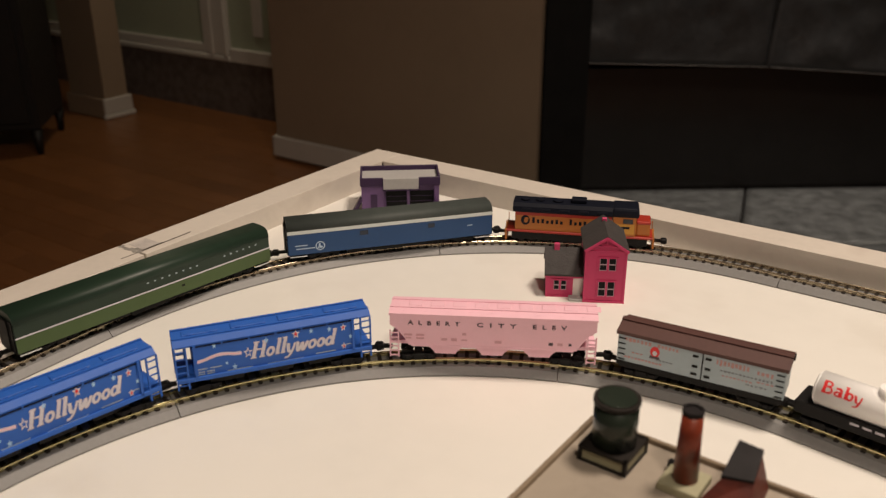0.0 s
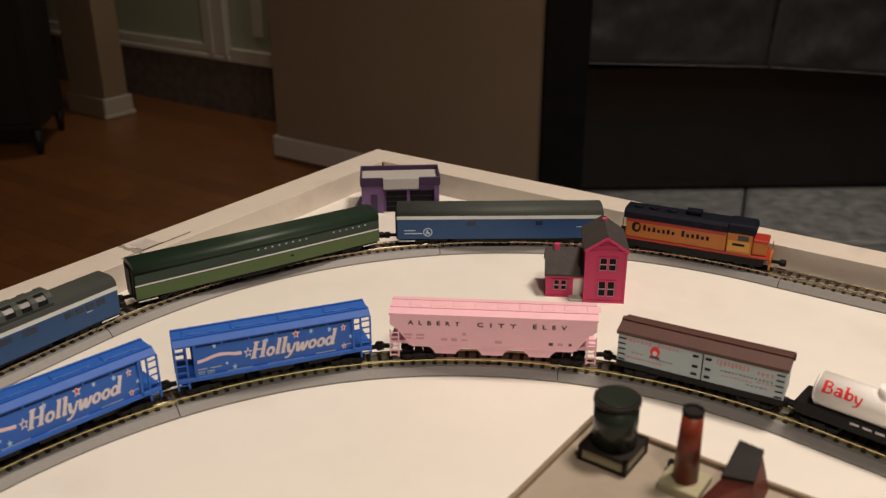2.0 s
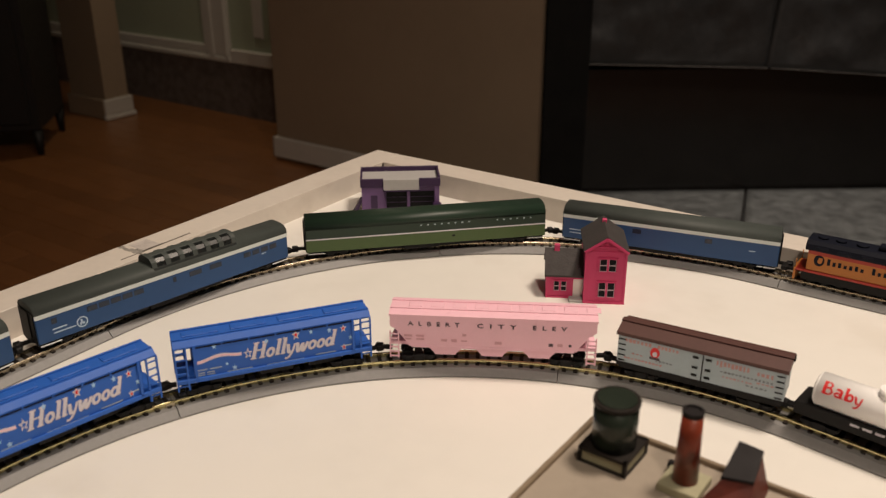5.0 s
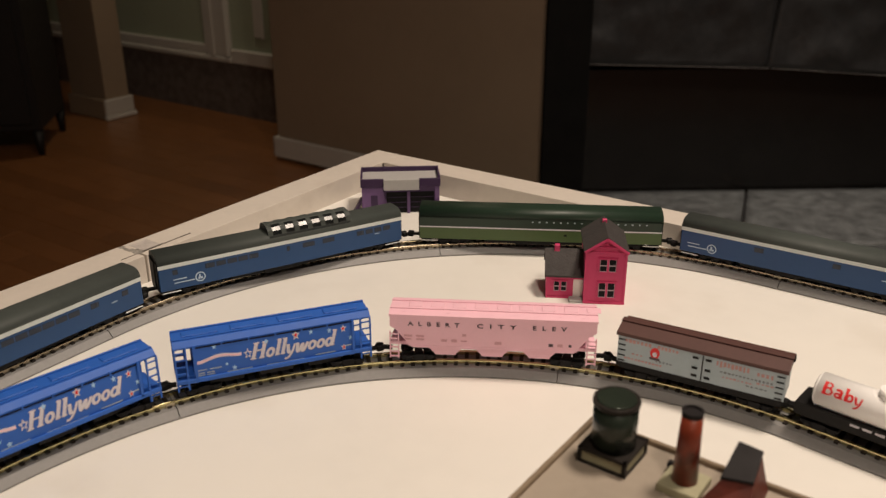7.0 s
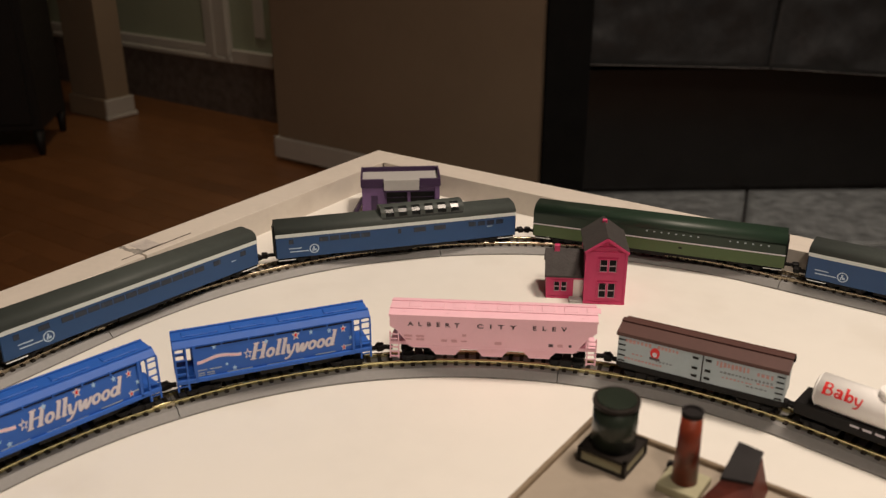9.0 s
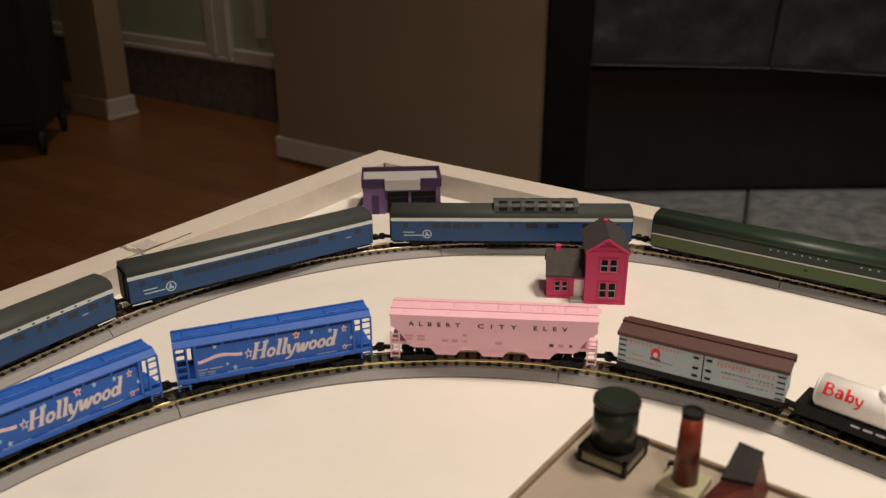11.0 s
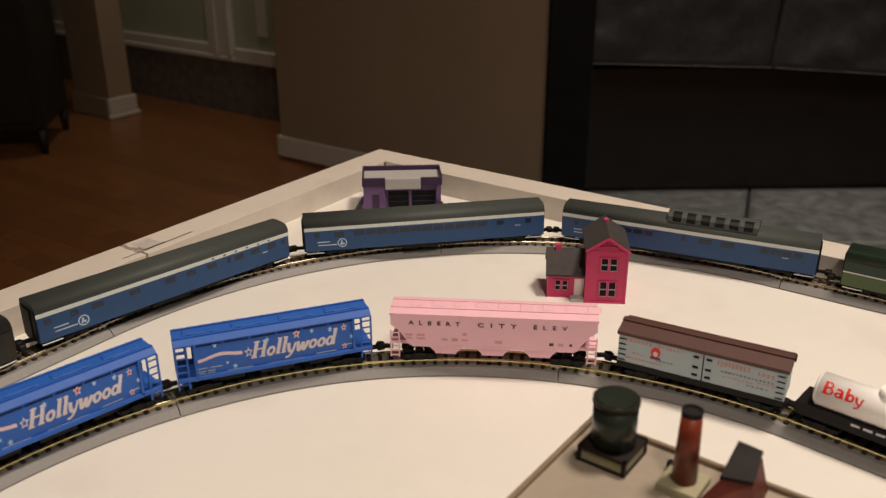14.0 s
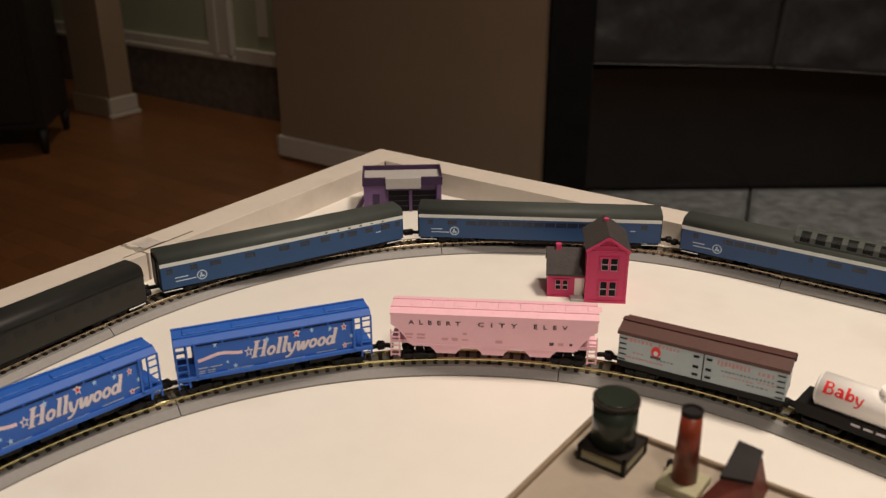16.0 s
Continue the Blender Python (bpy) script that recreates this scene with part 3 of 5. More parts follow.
def passenger_car(kind, length, label):
    car = group_of("passenger_car", None, label, "model train car", "passenger train on the outer loop")
    L, W = length / 2, 0.0096
    zb, zs, zt = 0.0046, 0.0214, 0.0268        # skirt, eave, crown above the rail
    side, top = {"green": (GREEN_D, GREEN_D), "olive": (OLIVE, OLIVE_R)}.get(kind, (BLUE, ROOF))
    part("body", box(-L, L, -W, W, zb, zs, 0.0004), side, car)
    roof = round_roof(W, zs - 0.0002, zt - zs)
    bm = prism([(W, zs - 0.0016)] + roof + [(-W, zs - 0.0016)], -L, L, smooth=True)
    part("roof", bm, top, car, "rounded roof, a little darker" if kind == "olive" else "rounded grey roof" if side is BLUE else "rounded dark green roof")
    # closed ends with a diaphragm
    for d in (-1, 1):
        e = box(d * L, d * (L + 0.0012), -0.0045, 0.0045, zb, zs + 0.0012, 0.0003)
        box(d * L, d * (L + 0.0005), -W + 0.001, W - 0.001, zb, zs + 0.001, 0, e)
        part("diaphragm", e, BLACK, car, "black end door and diaphragm")
        coupler(car, d * (L + 0.0003), d)
        part("step", box(d * (L - 0.008), d * (L - 0.001), -W + 0.0006, W - 0.0006, 0.0022, zb + 0.0002, 0.0002), BLACK, car)
    under = bmesh.new()
    box(-L * 0.45, L * 0.5, -0.0062, 0.0062, 0.0014, zb + 0.0005, 0.0004, under)
    box(-L * 0.2, L * 0.1, -0.0082, 0.0082, 0.0016, zb + 0.0005, 0.0004, under)
    part("underframe", under, BLACK, car, "black underbody boxes")
    for d in (-1, 1):
        truck(car, d * (L - 0.0225), 0.0160)
        # white strip put in for the bright gleam under each car end
        part("step_light", box(d * (L - 0.0065) - 0.0055, d * (L - 0.0065) + 0.0055, -0.0094, -0.0088, 0.0031, 0.0036), CARWHITE, car, "white strip standing in for the gleam below the car end")
    for s in (-1, 1):
        y = s * (W + 0.00006)
        if side is BLUE:
            zl = 0.0199
            part("stripe", box(-L, L, y - 0.0001, y + 0.0001, zl - 0.0011, zl + 0.0012), STRIPE_W, car, "white stripe below the roof")
            x = (-L * 0.70) if s < 0 else L * 0.70
            emblem(car, x, 0.0098, y, s, 0.0031)
            bars(car, "lettering", x - 0.012 * (1 if s < 0 else -1), 0.0110, y, s, 0.0078, 0.0006, EMBLEM)
            bars(car, "lettering", x - 0.0095 * (1 if s < 0 else -1), 0.0088, y, s, 0.0120, 0.0006, EMBLEM)
            bars(car, "lettering", -x * 1.10, 0.0130, y, s, 0.0036, 0.0005, EMBLEM)
            zw = 0.0158
            wins = []
            if kind == "coach":
                wins = [(-L * 0.90, 0.003), (-L * 0.72, 0.006)] + [(-L * 0.56 + i * L * 0.093, 0.0066) for i in range(12)] + [(L * 0.62, 0.005), (L * 0.86, 0.004)]
            elif kind == "dome":
                wins = [(-L * 0.88, 0.003)] + [(-L * 0.62 + i * L * 0.085, 0.0058) for i in range(5)] + [(0.0, 0.002), (L * 0.17, 0.008), (L * 0.34, 0.008)] + [(L * 0.62 + i * L * 0.08, 0.005) for i in range(4)]
            elif kind == "sleeper":
                wins = [((2 * f - 1) * L, w) for f, w in ((0.034, 0.0035), (0.124, 0.0040), (0.205, 0.0066), (0.340, 0.0062), (0.477, 0.0066), (0.563, 0.0060), (0.649, 0.0060), (0.723, 0.0024), (0.768, 0.0062), (0.842, 0.0060), (0.918, 0.0060), (0.974, 0.0030))]
            else:
                wins = [(-L * 0.28, 0.0056), (L * 0.38, 0.0045)]
            for wx, ww in wins:
                part("window", box(wx - ww / 2, wx + ww / 2, y - 0.00012, y + 0.00012, zw - 0.0016, zw + 0.0014), WINDOW, car, "dark window")
            if kind == "sleeper":
                for i in range(6):
                    part("vent", box(L * 0.30 + i * L * 0.1, L * 0.32 + i * L * 0.1, y - 0.0002, y + 0.0002, zl - 0.0004, zl + 0.0004), BLACK, car)
        elif kind == "green":
            part("lower_panel", box(-L, L, y - 0.0001, y + 0.0001, zb + 0.0003, 0.0130), GREEN_L, car, "light green lower side")
            part("stripe", box(-L, L, y - 0.00016, y + 0.00016, 0.0130, 0.0137), LETTER, car, "thin white line")
            for i in range(15):
                if i == 8:
                    continue
                bars(car, "lettering", (-L * 0.06 + i * 0.0046 + (0.010 if i > 8 else 0)) * (1 if s < 0 else -1), 0.0184, y, s, 0.0012, 0.0008, REEF)
            part("vent", box(-s * 0.017 - 0.001, -s * 0.017 + 0.001, y - 0.0002, y + 0.0002, 0.0090, 0.0102), BLACK, car)
        else:
            for i in range(14):
                xx = -L * 0.9 + i * L * 0.138
                part("window", box(xx - 0.003, xx + 0.003, y - 0.0001, y + 0.0001, 0.0145, 0.0182), OLIVE_R, car, "shaded window")
            part("stripe", box(-L, L, y - 0.0003, y + 0.0003, 0.0200, 0.0207), OLIVE_R, car)
    if kind == "dome":
        d0, d1 = -0.0100, 0.0425
        prof = [(0.0082, zt - 0.0034), (0.0070, zt + 0.0012), (0.0050, zt + 0.0030), (0.0022, zt + 0.0037), (-0.0022, zt + 0.0037), (-0.0050, zt + 0.0030), (-0.0070, zt + 0.0012), (-0.0082, zt - 0.0034)]
        dome = part("dome", prism(prof, d0, d1), DOMEG, car, "raised dome with dark panes")
        for i in range(7):
            xx = d0 + (d1 - d0) * i / 6
            part("dome_rib", prism([(y * 1.03, z + 0.0005) for y, z in prof], xx - 0.0016, xx + 0.0016), ROOF, dome, "grey dome rib")
        for s in (-1, 1):
            part("dome_sill", prism([(s * 0.0090, zt - 0.0042), (s * 0.0089, zt - 0.0026), (s * 0.0084, zt - 0.0017), (s * 0.0077, zt - 0.0012), (s * 0.0070, zt - 0.0042)], d0 - 0.001, d1 + 0.001), SILL, dome, "glossy dark dome sill")
        part("dome_ridge", box(d0, d1, -0.0026, 0.0026, zt + 0.0034, zt + 0.0043, 0.0003), ROOF, dome)
    return car


def heights(car, old, new_):
    """Sets a body's levels: floor, sills, eaves and crown."""
    for ob in car.children_recursive:
        if ob.name.split(".")[0] in ("truck", "coupler", "wheelset"):
            continue
        for v in ob.data.vertices:
            v.co.z = float(np.interp(v.co.z, old, new_))


def locomotive():
    car = group_of("diesel_locomotive", None, "yellow, vermilion and dark blue diesel locomotive", "model locomotive", "passenger train on the outer loop")
    L = 0.0488
    part("frame", box(-L, L, -0.0088, 0.0088, 0.0058, 0.0072, 0.0003), VERM, car, "vermilion walkway and frame")
    part("sill", box(-L + 0.004, L - 0.004, -0.0086, 0.0086, 0.0020, 0.0060, 0.0002), BLACK, car)
    part("hood", box(-L + 0.006, L - 0.0275, -0.0080, 0.0080, 0.0070, 0.0206, 0.0006, seg=2), YELLOW, car, "yellow long hood")
    for s in (-1, 1):
        y = s * 0.0081
        part("hood_band", box(-L + 0.0064, L - 0.0277, y - 0.0001, y + 0.0001, 0.0164, 0.0184), VERM, car, "vermilion band")
        bm = bmesh.new()
        q = Matrix.Translation((-L + 0.013 if s < 0 else L - 0.040, y, 0.0135)) @ Matrix.Rotation(radians(90), 4, "X")
        cyl(0.0030, 0.0030, -0.00012, 0.00012, 20, bm, q)
        badge = part("emblem", bm, NAVY, car, "round dark blue emblem")
        sign = box(-0.0004, 0.0019, -0.00018, 0.00018, 0.0, 0.0016, 0, None, q @ Matrix.Rotation(radians(-90), 4, "X"))
        cyl(0.0013, 0.0013, -0.00018, 0.00018, 16, sign, q @ Matrix.Translation((0.0004, -0.0003, 0)))
        part("emblem_shape", sign, YELLOW, badge, "yellow shape cut into the emblem")
        for i, w in enumerate((0.0030,) * 7 + (0,) + (0.0030,) * 6):
            if w:
                h = 0.0034 if i in (0, 8) else 0.0018 + 0.0004 * (i % 3)
                xx = -L + 0.0185 + i * 0.0031
                ink = box(s * -xx - w * 0.30, s * -xx + w * 0.26, y - 0.00012, y + 0.00012, 0.0120, 0.0120 + h)
                part("lettering", ink, NAVY, car, "dark blue lettering shape")
        part("cab_panel", box(L - 0.0262, L - 0.0130, s * 0.0087 - 0.00006, s * 0.0087 + 0.00004, 0.0088, 0.0146), YELLOW_L, car, "pale yellow cab panel")
        part("fuel_tank_side", box(-0.013, 0.013, s * 0.0074 - 0.0006, s * 0.0074 + 0.0006, 0.0012, 0.0040, 0.0003), BLACK, car)
        part("cab_window", box(L - 0.0205, L - 0.0140, s * 0.0087 - 0.0001, s * 0.0087 + 0.0001, 0.0150, 0.0178), GLASSY, car, "dark cab window")
        part("cab_number", box(L - 0.0235, L - 0.0160, s * 0.0087 - 0.0001, s * 0.0087 + 0.0001, 0.0118, 0.0132), NAVY, car, "dark lettering bars")
    part("fuel_tank", box(-0.013, 0.013, -0.0070, 0.0070, 0.0012, 0.0042, 0.0005), BLACK, car)
    top = prism([(-0.0087, 0.0184), (-0.0089, 0.0192), (-0.0084, 0.0205), (-0.0066, 0.0216), (0.0066, 0.0216), (0.0084, 0.0205), (0.0089, 0.0192), (0.0087, 0.0184)], -L + 0.0044, L - 0.0270)
    for xx, w in ((-L + 0.012, 0.006), (-L + 0.022, 0.006), (-L + 0.034, 0.007)):
        cyl(w / 2, w / 2, 0.0216, 0.0222, 16, top, Matrix.Translation((xx, 0, 0)))
    box(-0.006, 0.004, -0.003, 0.003, 0.0216, 0.0232, 0.0004, top)
    for k in range(5):
        for s in (-1, 1):
            box(-L + 0.010 + k * 0.0125, -L + 0.017 + k * 0.0125, s * 0.0086 - 0.0006, s * 0.0086 + 0.0006, 0.0188, 0.0202, 0.0003, top)
    part("hood_roof", top, NAVY, car, "dark blue hood roof with low fans")
    part("cab", box(L - 0.0270, L - 0.0118, -0.0086, 0.0086, 0.0070, 0.0212, 0.0005), YELLOW, car, "yellow cab")
    part("cab_roof", box(L - 0.0278, L - 0.0102, -0.0090, 0.0090, 0.0180, 0.0218, 0.0016, seg=3), NAVY, car, "dark blue cab roof")
    part("nose", box(L - 0.0118, L - 0.0025, -0.0070, 0.0070, 0.0070, 0.0152, 0.0012, seg=2), YELLOW, car, "low yellow nose")
    part("nose_top", box(L - 0.0119, L - 0.0022, -0.0072, 0.0072, 0.0142, 0.0162, 0.0010, seg=2), VERM, car, "vermilion nose top")
    part("windshield", box(L - 0.0119, L - 0.0116, -0.0065, 0.0065, 0.0164, 0.0180), GLASSY, car)
    for d in (-1, 1):
        part("pilot", box(d * (L - 0.0008), d * (L + 0.0006), -0.0088, 0.0088, 0.0008, 0.0074, 0.0003), YELLOW, car, "yellow end plate")
        for s in (-1, 1):
            part("handrail", cyl(0.0003, 0.0003, 0.0070, 0.0125, 6, None, Matrix.Translation((d * (L - 0.0004), s * 0.0080, 0))), YELLOW, car)
        coupler(car, d * (L + 0.0005), d)
        truck(car, d * 0.0310, 0.0165)
    heights(car, (0.0, 0.0042, 0.0072, 0.0086, 0.0192, 0.0206, 0.0232), (0.0, 0.0056, 0.0090, 0.0104, 0.0228, 0.0258, 0.0310))
    return car


def hopper(label):
    car = group_of("covered_hopper", None, label, "model train car", "freight cars on the inner loop")
    L, W = 0.0473, 0.0092
    prof = [(0.0040, 0.0040), (W - 0.001, 0.0080), (W, 0.0120), (W, 0.0192), (W * 0.86, 0.0222), (W * 0.62, 0.0240), (-W * 0.62, 0.0240), (-W * 0.86, 0.0222), (-W, 0.0192), (-W, 0.0120), (-W + 0.001, 0.0080), (-0.0040, 0.0040)]
    part("body", prism([(y * 0.80, z) for y, z in prof], -L + 0.011, L - 0.011), HOLLY, car, "blue rounded hopper body")
    part("roof", prism([(-W * 0.93, 0.0192), (-W * 0.93, 0.0204), (-W * 0.66, 0.0248), (W * 0.66, 0.0248), (W * 0.93, 0.0204), (W * 0.93, 0.0192)], -L, L), HOLLY, car, "blue roof overhanging the ends")
    walk_bm = bmesh.new()
    for i in range(4):
        xx = -L * 0.72 + i * L * 0.48
        box(xx - 0.0085, xx + 0.0085, -0.0026, 0.0026, 0.0247, 0.0254, 0.0003, walk_bm)
        for e in (-1, 1):
            cyl(0.0030, 0.0026, 0.0247, 0.0256, 12, walk_bm, Matrix.Translation((xx + e * 0.0052, 0, 0)))
    for k in range(7):
        for e in (-1, 1):
            box(-L * 0.8 + k * L * 0.267 - 0.0004, -L * 0.8 + k * L * 0.267 + 0.0004, e * W * 0.94 - 0.0006, e * W * 0.94 + 0.0006, 0.0186, 0.0206, 0, walk_bm)
    for e in (-1, 1):
        box(-L, L, e * 0.0046 - 0.0007, e * 0.0046 + 0.0007, 0.0249, 0.0254, 0, walk_bm)
    part("roof_walk", walk_bm, HOLLY, car, "blue roof hatches and walkway")
    for s in (-1, 1):
        part("side_sill", box(-L, L, s * W - 0.0006, s * W + 0.0006, 0.0062, 0.0078, 0.0002), HOLLY, car)
        # navy strip along the roof seam paints the shade below the eave
        part("eave_seam", box(-L + 0.0082, L - 0.0086, s * (W - 0.0003) - 0.0002, s * (W - 0.0003) + 0.0002, 0.0189, 0.0194), NAVY, car, "navy strip on the roof seam, painted for the eave's shade")
        yo, yi = s * (W - 0.0001), s * (W - 0.0009)
        levels = [0.0060 + k * 0.00132 for k in range(11)]
        part("side_sheet", prism([(yo, z) for z in levels] + [(yi, z) for z in levels[::-1]], -L + 0.0084, L - 0.0090), HOLLY, car, "bulging blue side sheet")
        for d in (-1, 1):
            for xx in (L - 0.0004, L - 0.0054):
                part("ladder_post", box(d * xx - 0.0004, d * xx + 0.0004, s * W - 0.0004, s * W + 0.0004, 0.0030, 0.0205), HOLLY, car)
            for k in range(6):
                part("ladder_rung", box(d * (L - 0.0054), d * (L - 0.0004), s * W - 0.0002, s * W + 0.0002, 0.0048 + k * 0.0026, 0.0053 + k * 0.0026), HOLLY, car)
            part("end_post", box(d * (L - 0.0093) - 0.0006, d * (L - 0.0093) + 0.0006, s * W - 0.0006, s * W + 0.0006, 0.0070, 0.0200), HOLLY, car)
        y = s * (W + 0.00002)
        for name, m2, th, dy in (("swoosh", LETTER, 0.00062, 0.00006), ("swoosh_middle", PINK, 0.00022, 0.0001)):
            bm = bmesh.new()
            prev = None
            for k in range(13):
                xx, zc = s * (0.0372 - k * 0.00172), 0.0140 + 0.0006 * math.sin(k / 12 * 2 * math.pi - 1.6) + k * 0.00006
                row = [bm.verts.new((xx, y + s * d2, zc + d1)) for d1 in (-th, th) for d2 in (0, dy)]
                if prev:
                    for i0, i1 in ((0, 1), (1, 3), (3, 2), (2, 0)):
                        bm.faces.new((prev[i0], prev[i1], row[i1], row[i0]))
                prev = row
            bmesh.ops.recalc_face_normals(bm, faces=bm.faces)
            part(name, bm, m2, car, "wavy white band, pink in the middle")
        for sx, sz, r in ((0.0158, 0.0138, 0.0022), (-0.0075, 0.0176, 0.0020), (-0.0310, 0.0170, 0.0016), (-0.0310, 0.0095, 0.0015), (0.0068, 0.0172, 0.0012), (-0.0150, 0.0178, 0.0011), (-0.0240, 0.0172, 0.0012), (-0.0345, 0.0130, 0.0011), (0.0225, 0.0092, 0.0013), (0.0310, 0.0185, 0.0011), (0.0260, 0.0112, 0.0008)):
            bm = bmesh.new()
            c = Vector((s * (sx - 0.0022), y + s * 0.00005, sz))
            ps = []
            for k in range(10):
                a = math.pi / 2 + k * math.pi / 5
                rr = r if k % 2 == 0 else r * 0.45
                ps.append(bm.verts.new(c + Vector((rr * math.cos(a), 0, rr * math.sin(a)))))
            bm.faces.new(ps)
            r2 = bmesh.ops.extrude_face_region(bm, geom=bm.faces[:])
            bmesh.ops.translate(bm, verts=[v for v in r2["geom"] if isinstance(v, bmesh.types.BMVert)], vec=(0, s * 0.0001, 0))
            bmesh.ops.recalc_face_normals(bm, faces=bm.faces)
            star = part("star", bm, LETTER if r >= 0.0015 else PALE_BLUE, car, "small white star" if r >= 0.0015 else "small pale blue star")
            if r >= 0.0015:
                b2 = bmesh.new()
                ps = [b2.verts.new(c + Vector(((r if k % 2 == 0 else r * 0.45) * 0.52 * math.cos(math.pi / 2 + k * math.pi / 5), s * 0.00016, (r if k % 2 == 0 else r * 0.45) * 0.52 * math.sin(math.pi / 2 + k * math.pi / 5)))) for k in range(10)]
                b2.faces.new(ps)
                part("star_centre", b2, RED if sx < 0.01 else HOLLY, star, "red star centre" if sx < 0.01 else "blue star centre")
        for xx, zz, w in ((0.0355, 0.0104, 0.0050), (0.0290, 0.0104, 0.0055), (0.0360, 0.0092, 0.0036), (0.0315, 0.0092, 0.0036), (0.0360, 0.0083, 0.0036), (0.0315, 0.0083, 0.0036), (0.018, 0.0080, 0.012), (-0.004, 0.0078, 0.018), (-0.024, 0.0084, 0.010), (-0.026, 0.0070, 0.008), (-0.0345, 0.0100, 0.005)):
            bars(car, "small_lettering", s * xx, zz, y, s, w, 0.00035, REEF)
    for xx in (-0.024, 0.0, 0.024):
        part("outlet_gate", prism([(-0.0055, 0.0022), (-0.0075, 0.0068), (0.0075, 0.0068), (0.0055, 0.0022)], xx - 0.008, xx + 0.008), BLACK, car, "dark outlet bay")
    for d in (-1, 1):
        part("end_slope", prism([(-W * 0.8, 0.0070), (-W * 0.8, 0.0084), (W * 0.8, 0.0084), (W * 0.8, 0.0070)], d * (L - 0.012), d * L), HOLLY, car)
        truck(car, d * (L - 0.0110), 0.0110)
        coupler(car, d * L, d)
    heights(car, (0.0, 0.0022, 0.0062, 0.0192, 0.0212, 0.0248, 0.0256), (0.0, 0.0042, 0.0086, 0.0266, 0.0280, 0.0297, 0.0304))
    for s in (-1, 1):
        part("lettering", on_side(stroke_word("Hollywood", 0.0086, 0.0410, 0.26, 1.15), s * -0.0077, 0.0154, s * (W + 0.00006), s), LETTER, car, "slanting white slab-serif lettering")
        part("lettering_shadow", on_side(stroke_word("Hollywood", 0.0086, 0.0410, 0.26, 1.35), s * -0.0079, 0.0152, s * (W + 0.00001), s), PINK_SHADE, car, "grey-pink shadow of the lettering")
    for ob in car.children_recursive:               # the sides bulge, and the print follows them
        if ob.name.split(".")[0] in ("side_sheet", "lettering", "lettering_shadow", "small_lettering", "star", "star_centre", "swoosh", "swoosh_middle"):
            for v in ob.data.vertices:
                v.co.y -= math.copysign(0.0006 * ((v.co.z - 0.0190) / 0.0100) ** 2, v.co.y)
    return car


